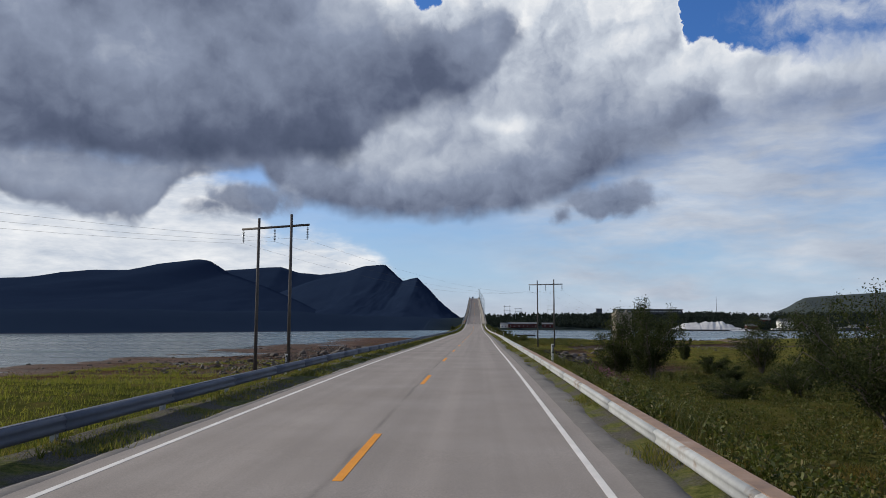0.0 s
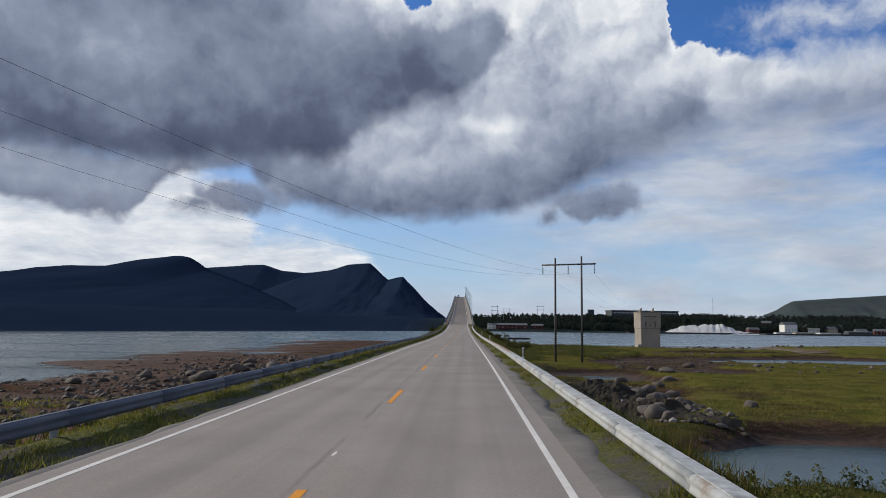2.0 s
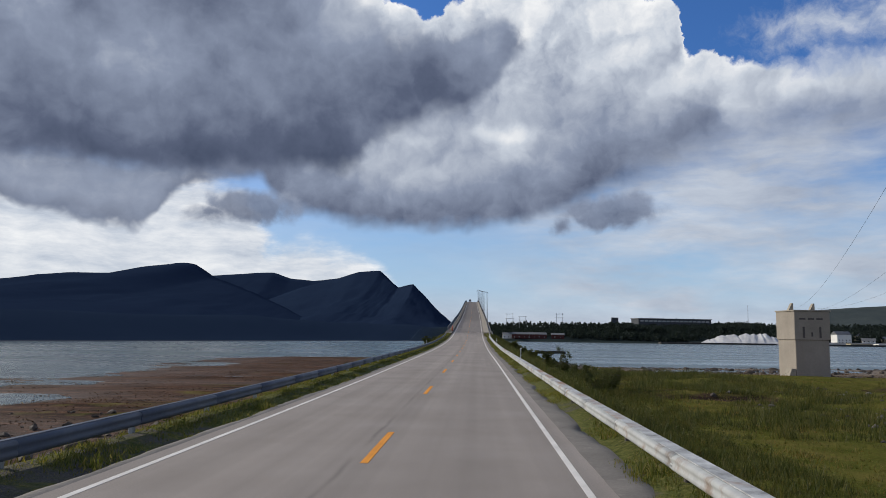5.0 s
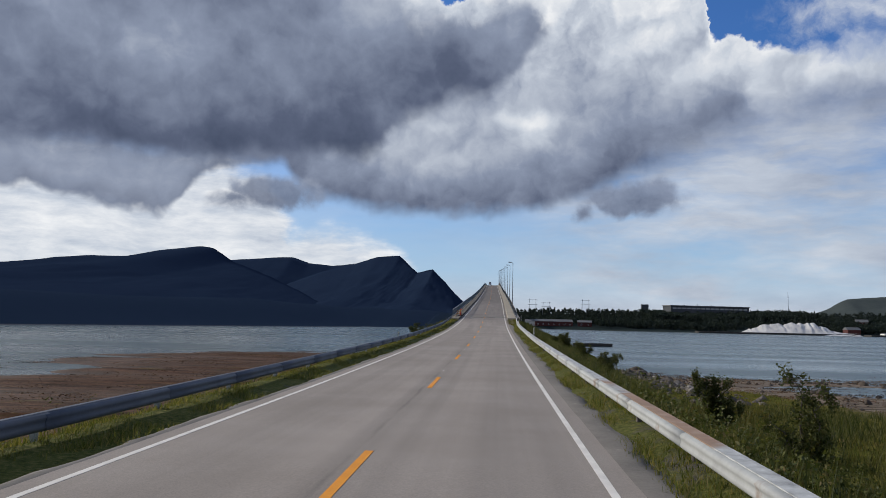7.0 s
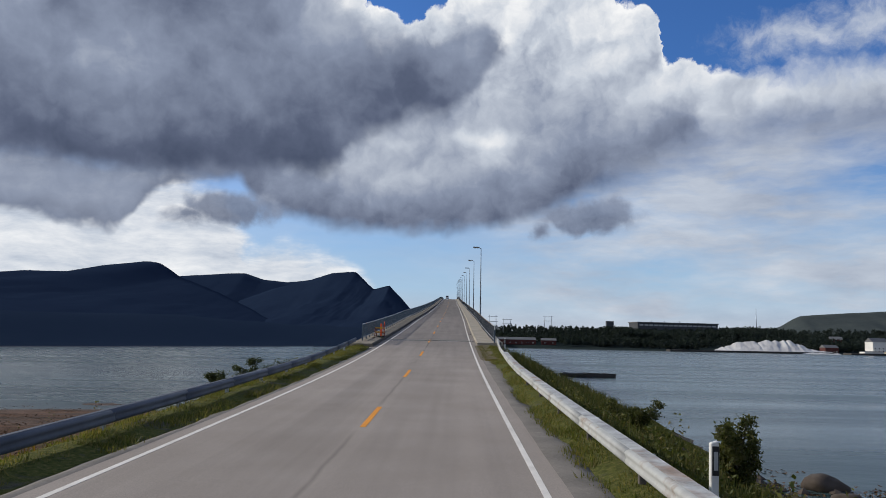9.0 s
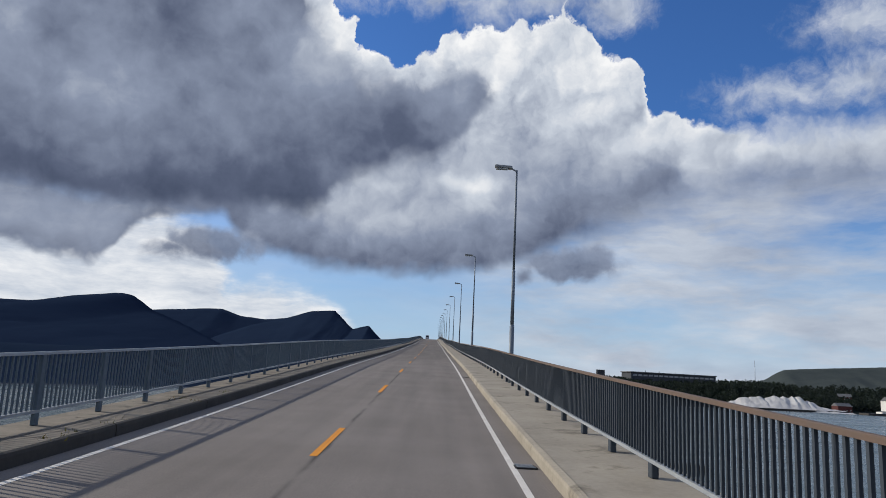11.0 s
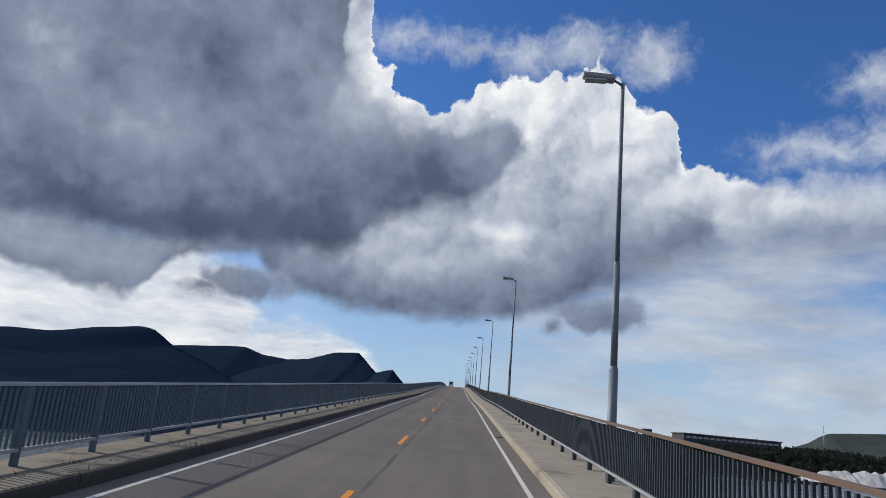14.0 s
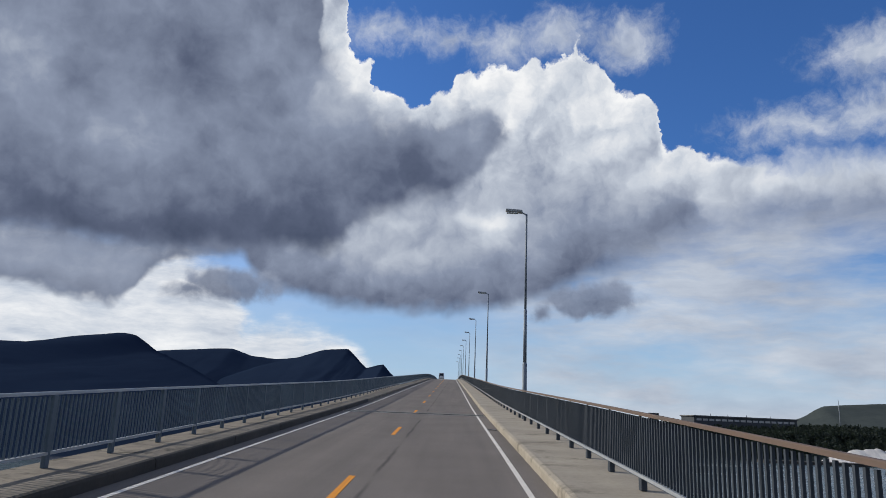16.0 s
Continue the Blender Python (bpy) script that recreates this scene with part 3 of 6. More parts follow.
def cap_material():
    """The rail's upper edge: scuffed zinc, with long stretches gone to rust."""
    m, t, b = shader("weathered_cap")
    p = place_of(t)
    sepn = add(t, "ShaderNodeSeparateXYZ")
    t.links.new(p, sepn.inputs[0])
    y = math_of(t, "ADD", sepn.outputs[1], math_of(t, "MULTIPLY", math_of(t, "SUBTRACT", noise_of(t, p, 0.5, 4.0), 0.5), 14.0))
    rust = math_of(t, "MULTIPLY", math_of(t, "SUBTRACT", noise_of(t, p, 0.35, 5.0, 0.7), 0.54), 9.0, True)
    for mid, half in ((18.0, 34.0), (128.0, 22.0), (226.0, 5.0)):
        k = math_of(t, "MULTIPLY", math_of(t, "SUBTRACT", half, math_of(t, "ABSOLUTE", math_of(t, "SUBTRACT", y, mid))), 0.6, True)
        rust = math_of(t, "MAXIMUM", rust, k)
    zinc = ramp_of(t, noise_of(t, p, 3.0, 6.0, 0.7), [(0.3, (0.20, 0.20, 0.195)), (0.5, (0.40, 0.41, 0.40)), (0.7, (0.58, 0.59, 0.58))])
    brown = ramp_of(t, noise_of(t, p, 2.0, 6.0, 0.7), [(0.3, (0.19, 0.125, 0.088)), (0.55, (0.30, 0.185, 0.115)), (0.75, (0.38, 0.30, 0.24))])
    t.links.new(mixed(t, math_of(t, "MULTIPLY", rust, 0.92), zinc, brown), b.inputs["Base Color"])
    b.inputs["Roughness"].default_value = 0.75
    b.inputs["Specular IOR Level"].default_value = 0.3
    bumped(t, b, noise_of(t, p, 6.0, 5.0, 0.7), 0.4)
    return m


ASPHALT = asphalt_material()
GROUND = ground_material()
WATER = water_material()
TURF = turf_material()
GRAVEL = worn("gravel", (0.205, 0.188, 0.168), (0.090, 0.083, 0.074), 0.95, fine=16, coarse=0.8, spread=0.5, bump=0.9, spots=((0.24, 0.22, 0.195), 2.5, 0.60))
WHITE_PAINT = worn("road_white", (0.80, 0.77, 0.71), (0.56, 0.53, 0.48), 0.7, fine=25, coarse=2.0, spread=0.5)
YELLOW_PAINT = worn("road_yellow", (0.80, 0.31, 0.012), (0.64, 0.235, 0.012), 0.7, fine=30, coarse=3.0, spread=0.5)
DIRT = worn("dry_earth", (0.15, 0.118, 0.070), (0.055, 0.048, 0.028), 0.95, fine=12, coarse=1.6, spread=0.5, bump=0.9, spots=((0.075, 0.080, 0.022), 1.8, 0.55))
SLAB = worn("stained_slabs", (0.29, 0.25, 0.195), (0.10, 0.087, 0.068), 0.9, fine=9, coarse=1.4, spread=0.55, bump=0.6, spots=((0.055, 0.050, 0.036), 1.6, 0.55))
# mottled concrete, made near black to carry the shade on the left kerb's face
KERB_DARK = worn("shaded_kerb", (0.075, 0.068, 0.058), (0.03, 0.028, 0.025), 0.9, fine=9, coarse=0.6, spread=0.6, bump=0.4)
TOWER_WALL = worn("tower_concrete", (0.36, 0.32, 0.265), (0.22, 0.195, 0.165), 0.9, fine=4, coarse=0.35, spread=0.6, bump=0.3)
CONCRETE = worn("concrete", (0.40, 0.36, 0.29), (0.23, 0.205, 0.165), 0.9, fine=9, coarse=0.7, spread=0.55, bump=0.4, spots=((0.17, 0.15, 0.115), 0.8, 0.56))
STEEL = worn("galvanised_steel", (0.36, 0.40, 0.44), (0.22, 0.25, 0.29), 0.45, 0.55, fine=6, coarse=1.0)
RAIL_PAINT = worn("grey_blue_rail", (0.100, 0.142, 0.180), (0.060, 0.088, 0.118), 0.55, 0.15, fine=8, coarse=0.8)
# same rail paint darkened for the right railing, where cloud dims the sun
RAIL_DIMMED = worn("dimmed_rail", (0.038, 0.052, 0.070), (0.024, 0.034, 0.047), 0.6, 0.1, fine=8, coarse=0.8)
RAIL_LIGHT = worn("pale_rail", (0.40, 0.43, 0.45), (0.25, 0.28, 0.31), 0.5, 0.2, fine=7, coarse=0.9)
RAIL_RUST = worn("rusty_top_rail", (0.145, 0.092, 0.066), (0.10, 0.080, 0.068), 0.7, 0.1, fine=9, coarse=0.6)
# left rail faces away from the sun: its shade is coloured into the zinc
GUARD_L = worn("shaded_zinc", (0.088, 0.106, 0.138), (0.053, 0.066, 0.090), 0.6, 0.15, fine=7, coarse=0.9)
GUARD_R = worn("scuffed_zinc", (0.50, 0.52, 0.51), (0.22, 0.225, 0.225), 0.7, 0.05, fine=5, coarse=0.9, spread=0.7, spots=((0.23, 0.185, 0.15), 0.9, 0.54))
CAP_R = cap_material()
POLE_WOOD = worn("tarred_timber", (0.13, 0.115, 0.105), (0.06, 0.053, 0.05), 0.85, fine=20, coarse=1.5)
WIRE = worn("dark_wire", (0.05, 0.05, 0.055), (0.03, 0.03, 0.035), 0.5, 0.6)
BROWN_GLASS = worn("insulator", (0.09, 0.10, 0.11), (0.05, 0.055, 0.06), 0.25)
LAMP_POLE = worn("lamp_steel", (0.21, 0.25, 0.29), (0.14, 0.17, 0.21), 0.6, 0.2, fine=8, coarse=0.7)
LAMP_HEAD = worn("lamp_head_grey", (0.35, 0.37, 0.38), (0.24, 0.26, 0.27), 0.4)
LENS = worn("lamp_lens", (0.55, 0.57, 0.56), (0.45, 0.47, 0.46), 0.2)
# cloud shadow and blue haze over the mountains are put into this dark colour
ROCK_FAR_SHADED = worn("far_mountain_shaded", (0.0165, 0.0285, 0.055), (0.0125, 0.021, 0.043), 1.0, fine=0.03, coarse=0.004, spread=0.8, bump=0.15, gloss=0.0)
# haze before the hill is put in as a lighter, bluer base colour
HILL_FAR = worn("hazed_far_hill", (0.074, 0.088, 0.084), (0.046, 0.057, 0.060), 0.95, fine=0.06, coarse=0.01, spread=0.6, gloss=0.0)


# ---------------------------------------------------------------- building blocks
def mesh_of(name, verts, faces, mat, smooth=False):
    me = bpy.data.meshes.new(name)
    me.from_pydata([tuple(map(float, v)) for v in verts], [], faces)
    me.update()
    if mat:
        me.materials.append(mat)
    if smooth:
        me.polygons.foreach_set("use_smooth", [True] * len(me.polygons))
    return me


def put(name, me, parent=None, m=None, label=""):
    ob = new(name, me)
    if parent:
        ob.parent = parent
    if m is not None:
        ob.matrix_local = m
    if label:
        ob["label"] = label
    return ob


def part(name, bm, mat, parent, label="", m=None, smooth=False):
    me = bpy.data.meshes.new(name)
    bm.to_mesh(me)
    bm.free()
    if mat:
        me.materials.append(mat)
    if smooth:
        me.polygons.foreach_set("use_smooth", [True] * len(me.polygons))
    return put(name, me, parent, m, label)


def base(name, x, y, z, label, category, group="", kind=""):
    ob = new(name)
    ob.location = (x, y, z)
    return tagged(ob, label, category, group, kind)


def box(bm, x0, y0, z0, x1, y1, z1):
    v = [bm.verts.new(p) for p in ((x0, y0, z0), (x1, y0, z0), (x1, y1, z0), (x0, y1, z0), (x0, y0, z1), (x1, y0, z1), (x1, y1, z1), (x0, y1, z1))]
    for f in ((0, 3, 2, 1), (4, 5, 6, 7), (0, 1, 5, 4), (1, 2, 6, 5), (2, 3, 7, 6), (3, 0, 4, 7)):
        bm.faces.new([v[i] for i in f])
    return v


def bevelled(bm, width, segments=1):
    bmesh.ops.bevel(bm, geom=list(bm.edges), offset=width, segments=segments, affect="EDGES", profile=0.5)
    return bm


def rod(bm, a, b, r0, r1=None, sides=8, caps=True):
    a, b = Vector(a), Vector(b)
    r1 = r0 if r1 is None else r1
    axis = (b - a).normalized()
    side = axis.orthogonal().normalized()
    up = axis.cross(side)
    rings = []
    for c, r in ((a, r0), (b, r1)):
        rings.append([bm.verts.new(c + (side * math.cos(k * 2 * math.pi / sides) + up * math.sin(k * 2 * math.pi / sides)) * r) for k in range(sides)])
    for k in range(sides):
        f = bm.faces.new((rings[0][k], rings[0][(k + 1) % sides], rings[1][(k + 1) % sides], rings[1][k]))
        f.smooth = True
    if caps:
        bm.faces.new(rings[0][::-1])
        bm.faces.new(rings[1])


def strip(name, ys, section, mat, parent=None, closed=True, smooth=False, z_of=rz, x_of=rx):
    """A section of (across, up) points drawn along the road's line."""
    verts, faces, n = [], [], len(section)
    for y in ys:
        x0, z0 = float(x_of(y)), float(z_of(y))
        verts += [(x0 + a, y, z0 + u) for a, u in section]
    last = n if closed else n - 1
    for i in range(len(ys) - 1):
        for k in range(last):
            a, b = i * n + k, i * n + (k + 1) % n
            faces.append((a, b, b + n, a + n))
    if closed:
        faces.append(tuple(range(n))[::-1])
        faces.append(tuple((len(ys) - 1) * n + k for k in range(n)))
    me = mesh_of(name, verts, faces, mat, smooth)
    bm = bmesh.new()
    bm.from_mesh(me)
    bmesh.ops.recalc_face_normals(bm, faces=bm.faces)
    bm.to_mesh(me)
    bm.free()
    return put(name, me, parent)


def span(a, b, step):
    return list(np.linspace(a, b, max(2, int(round((b - a) / step)) + 1)))


# ---------------------------------------------------------------- ground, sea
def build_ground():
    def axis(fine0, fine1, step, far0, far1):
        out = list(np.arange(fine0, fine1 + 0.01, step))
        s = step
        lo, hi = [], []
        v = fine0
        while v > far0:
            s = min(s * 1.16, 130)
            v -= s
            lo.append(max(v, far0))
        s, v = step, fine1
        while v < far1:
            s = min(s * 1.16, 130)
            v += s
            hi.append(min(v, far1))
        return np.array(lo[::-1] + out + hi)

    xs, ys = axis(-66, 64, 0.9, -4600, 4600), axis(-20, 355, 1.2, -900, 4700)
    X, Y = np.meshgrid(xs, ys)
    Z = ground_height(X, Y)
    verts = np.stack([X, Y, Z], -1).reshape(-1, 3)
    n, w = len(ys), len(xs)
    i = (np.arange(n - 1)[:, None] * w + np.arange(w - 1)[None]).ravel()
    me = bpy.data.meshes.new("ground")
    me.from_pydata(verts.tolist(), [], np.stack([i, i + 1, i + w + 1, i + w], -1).tolist())
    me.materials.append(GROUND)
    me.polygons.foreach_set("use_smooth", [True] * len(me.polygons))
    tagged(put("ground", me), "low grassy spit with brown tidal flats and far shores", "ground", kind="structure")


def build_sea():
    bm = bmesh.new()
    for x0, x1 in ((-4600, 0), (0, 4600)):
        v = [bm.verts.new(p) for p in ((x0, -900, SEA), (x1, -900, SEA), (x1, 4700, SEA), (x0, 4700, SEA))]
        bm.faces.new(v)
    tagged(part("water", bm, WATER, None), "grey-green rippled fjord water between the shores", "water", kind="structure")


build_ground()
build_sea()


# ---------------------------------------------------------------- road
HALF = 3.24             # from the middle to an edge line
road_ys = span(-30, 640, 2.5) + span(650, 1100, 10)
road = tagged(strip("road", road_ys, [(-3.68, 0), (3.74, 0), (3.74, -0.22), (-3.68, -0.22)], ASPHALT), "worn two-lane grey asphalt road climbing onto the bridge", "road", kind="structure")
def shoulder(side, inner, outer, y1, ragged):
    """Loose gravel beside the asphalt, its outer edge eaten away by the turf."""
    ys = np.arange(-30, y1, 0.4)
    edge = outer + ragged * (fbm(ys / 1.3, ys * 0, 4, 81 + side) + 0.8 * fbm(ys / 7, ys * 0, 2, 84 + side))
    rows = [(inner - 0.04 + 0 * ys, -0.012 + 0 * ys), (inner + 0.02 * fbm(ys / 0.8, ys * 0, 3, 88), 0.004 + 0 * ys), (inner + (edge - inner) * 0.5, 0.007 + 0 * ys), (edge, -0.015 + 0 * ys), (edge + 0.02, -0.2 + 0 * ys)]
    P = np.stack([np.stack([rx(ys) + side * a, ys, rz(ys) + u], -1) for a, u in rows], 1)
    n = len(rows)
    faces = [(i * n + k, i * n + k + 1, (i + 1) * n + k + 1, (i + 1) * n + k)[::side] for i in range(len(ys) - 1) for k in range(n - 1)]
    tagged(put("shoulder", mesh_of("shoulder", P.reshape(-1, 3), faces, GRAVEL, True)), "dusty grey gravel shoulder beside the asphalt", "shoulder", kind="structure")


shoulder(-1, 3.60, 3.82, DECK, 0.14)
shoulder(1, 3.60, 4.22, 315, 0.34)
for a in (-HALF, HALF):
    strip("edge_line", road_ys, [(a - 0.052, 0.004), (a + 0.052, 0.004), (a + 0.052, 0.001), (a - 0.052, 0.001)], WHITE_PAINT, road)
for k in range(-1, 73):
    y0 = 13.8 * k
    strip("centre_dash", span(y0, y0 + 3.78, 0.95), [(-0.064, 0.005), (0.064, 0.005), (0.064, 0.001), (-0.064, 0.001)], YELLOW_PAINT, road)


def paint_scrap(lat, y, length, width):
    """What is left of an older white mark."""
    bm = bmesh.new()
    ring = []
    for k in range(9):
        a = k * 2 * math.pi / 9
        px, py = lat + math.cos(a) * width * random.uniform(0.5, 1.1), y + math.sin(a) * length * random.uniform(0.6, 1.1)
        ring.append(bm.verts.new((px + float(rx(py)), py, float(rz(py)) + 0.004)))
    bm.faces.new(ring)
    part("paint_scrap", bm, WHITE_PAINT, road)


for lat, y in [(-0.06, 75.3), (-0.05, 117.0), (0.01, 258.1), (-0.06, 241.1)]:
    paint_scrap(lat, y, 0.26, 0.03)


strip("verge", span(315.02, DECK - 0.02, 1.2), [(3.5, 0.008), (4.1, 0.05), (4.6, 0.08), (5.0, 0.02), (5.0, -0.3), (3.5, -0.2)], DIRT, road)
TURF_R = [(3.80, -0.11), (3.85, -0.035), (4.1, -0.01), (4.3, 0.02), (4.55, 0.10), (4.8, 0.11), (5.3, 0.0), (6.0, -0.5)]
TURF_L = [(3.70, -0.11), (3.74, -0.03), (4.15, 0.0), (4.5, 0.06), (4.8, 0.08), (5.2, -0.02), (5.9, -0.5)]
for side, prof in ((1, TURF_R), (-1, TURF_L)):
    ys, n = span(-30, DECK - 1, 1.0), len(prof)
    P = np.array([[(float(rx(y)) + side * a, y, float(rz(y)) + u + (0.05 * float(fbm(np.float64(y / 1.7), np.float64(a * 2), 2, 33)) if 0 < k < n - 1 else 0)) for k, (a, u) in enumerate(prof)] for y in ys])
    faces = [(i * n + k, i * n + k + 1, (i + 1) * n + k + 1, (i + 1) * n + k)[::side] for i in range(len(ys) - 1) for k in range(n - 1)]
    tagged(put("verge", mesh_of("verge", P.reshape(-1, 3), faces, TURF, True)), "patchy earth and moss verge under the guard rail", "verge", kind="structure")


# ---------------------------------------------------------------- guard rails
def w_beam(side):
    """A folded beam with two ridges, its face towards the road."""
    s = -side
    prof = [(0, 0), (0.05, 0.022), (0.078, 0.06), (0.066, 0.10), (0.056, 0.135), (0.066, 0.17), (0.078, 0.21), (0.05, 0.25), (0, 0.27)]
    front = [(s * a, u) for a, u in prof]
    back = [(s * (a - 0.012), u) for a, u in prof[::-1]]
    return front + back


def rail_line(y):
    return rz(y) + np.interp(y, [308, 326], [0.0, 0.20])


def sunk_line(y):
    """The right-hand rail has sunk with its verge at the road's low end."""
    return rail_line(y) + np.interp(y, [-30, 32, 75, 120, 205, 255], [-0.20, -0.17, -0.08, -0.02, -0.04, 0.06]) + np.interp(y, [300, 327], [0.0, -0.16])


def flared_line(y):
    """It swings out round the end of the bridge railing."""
    return rx(y) + np.interp(y, [302, 318, 328], [0.0, 0.30, 0.72])


def guard_rail(side, lat, top, y0, y1, mat, label):
    g = base("guard_rail", float(rx(y0)) + lat, y0, float(rz(y0)), label, "guard rail", "roadside guard rails")
    inv = Matrix.Translation((-float(rx(y0)) - lat, -y0, -float(rz(y0))))
    wobble = random.Random(5 + side)
    section = [(a, v * (1 if side < 0 else 0.87)) for a, v in w_beam(side)]
    run, tall, line = (rail_line, 0.27, rx) if side < 0 else (sunk_line, 0.235, flared_line)
    ys = list(np.arange(y0, y1 - 1, 4.0))
    for k, y in enumerate(ys):
        d, u = wobble.uniform(-0.005, 0.005), top - tall + wobble.uniform(-0.005, 0.005)
        flare = 0.002 if k % 2 else 0.0
        ob = strip("beam", span(y, min(y + 4.12, y1), 1.4), [(lat + a * (1 + flare * 3) + d - side * flare, u + v) for a, v in section], mat, g, smooth=True, z_of=run, x_of=line)
        ob.matrix_local = inv
    w = 0.22 if side > 0 else 0.10
    cap = strip("cap", span(y0, y1 - 14, 2.0), [(lat + side * 0.004, top - 0.035), (lat + side * w, top - 0.035), (lat + side * w, top + 0.008), (lat + side * 0.004, top + 0.008)], CAP_R if side > 0 else mat, g, z_of=run, x_of=line)
    cap.matrix_local = inv
    bm = bmesh.new()
    box(bm, -0.05, -0.05, -1.1, 0.05, 0.05, 0.0)
    bevelled(bm, 0.012)
    me = bpy.data.meshes.new("post")
    bm.to_mesh(me)
    bm.free()
    me.materials.append(POLE_WOOD if side > 0 else STEEL)
    bm = bmesh.new()
    rod(bm, (0, 0, 0), (-side * 0.035, 0, 0), 0.022, 0.018, 8)
    bolt = bpy.data.meshes.new("bolt")
    bm.to_mesh(bolt)
    bm.free()
    bolt.materials.append(STEEL)
    bm = bmesh.new()
    box(bm, 0.02, -0.03, -0.075, 0.34, 0.03, -0.045)
    bevelled(bm, 0.008)
    bracket = bpy.data.meshes.new("bracket")
    bm.to_mesh(bracket)
    bm.free()
    bracket.materials.append(GUARD_R)
    for y in ys:
        if side > 0:
            put("bracket", bracket, g, inv @ Matrix.Translation((float(line(y)) + lat, y + 0.06, float(run(y)) + top)))
        at = Matrix.Translation((float(line(y)) + lat + side * 0.15, y + 0.06, float(run(y)) + top - 0.04))
        put("post", me, g, inv @ at)
        put("bolt", bolt, g, inv @ Matrix.Translation((float(line(y)) + lat - side * 0.012, y + 0.06, float(run(y)) + top - 0.135)))
    return g


guard_rail(-1, -4.76, 0.48, -28, 325, GUARD_L, "folded steel guard rail on short posts, coloured dark for its shaded face")
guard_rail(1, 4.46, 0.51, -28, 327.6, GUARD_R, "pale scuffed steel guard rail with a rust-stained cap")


# ---------------------------------------------------------------- bridge
END = 900.0
RAIL_L, RAIL_R = -4.86, 4.98
bridge = base("bridge", 0, DECK, 0, "long concrete beam bridge rising over the strait", "bridge")
back_inv = Matrix.Translation((0, -DECK, 0))
deck_ys = span(DECK, 640, 2.5) + span(650, END, 10)
for name, sec in (("deck", [(-5.3, -0.24), (5.6, -0.24), (5.6, -0.55), (2.6, -0.75), (2.2, -2.4), (-2.0, -2.4), (-2.4, -0.75), (-5.3, -0.55)]),
                  ("walkway", [(-5.3, -0.236), (-5.3, 0.20), (-3.74, 0.20), (-3.71, 0.18), (-3.70, -0.236)]),
                  ("walkway", [(3.70, -0.236), (3.715, 0.18), (3.75, 0.215), (5.6, 0.235), (5.6, -0.236)])):
    start = [DECK - 3.2] if sec[0][0] < -5 and name == "walkway" else []
    strip(name, start + deck_ys, sec, SLAB if sec[0][0] < -5 and name == "walkway" else CONCRETE, bridge).matrix_local = back_inv
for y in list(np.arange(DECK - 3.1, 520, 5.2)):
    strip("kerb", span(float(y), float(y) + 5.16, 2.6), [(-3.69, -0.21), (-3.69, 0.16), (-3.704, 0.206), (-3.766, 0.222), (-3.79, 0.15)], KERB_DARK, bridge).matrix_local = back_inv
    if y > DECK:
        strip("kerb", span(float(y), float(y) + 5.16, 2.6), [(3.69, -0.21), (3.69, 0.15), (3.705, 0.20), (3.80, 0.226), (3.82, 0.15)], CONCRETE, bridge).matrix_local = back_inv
bm = bmesh.new()
box(bm, -1.6, -0.6, -30, 1.4, 0.6, 0)
bevelled(bm, 0.1)
pier = bpy.data.meshes.new("pier")
bm.to_mesh(pier)
bm.free()
pier.materials.append(CONCRETE)
for y in np.arange(DECK + 38, END, 38):
    put("pier", pier, bridge, Matrix.Translation((float(rx(y)), y - DECK, float(rz(y)) - 2.39)))
bm = bmesh.new()
box(bm, -5.3, 0, -6, 5.6, 1.6, -0.55)
part("abutment", bm, CONCRETE, bridge, m=Matrix.Translation((float(rx(DECK)), 0, float(rz(DECK)))))


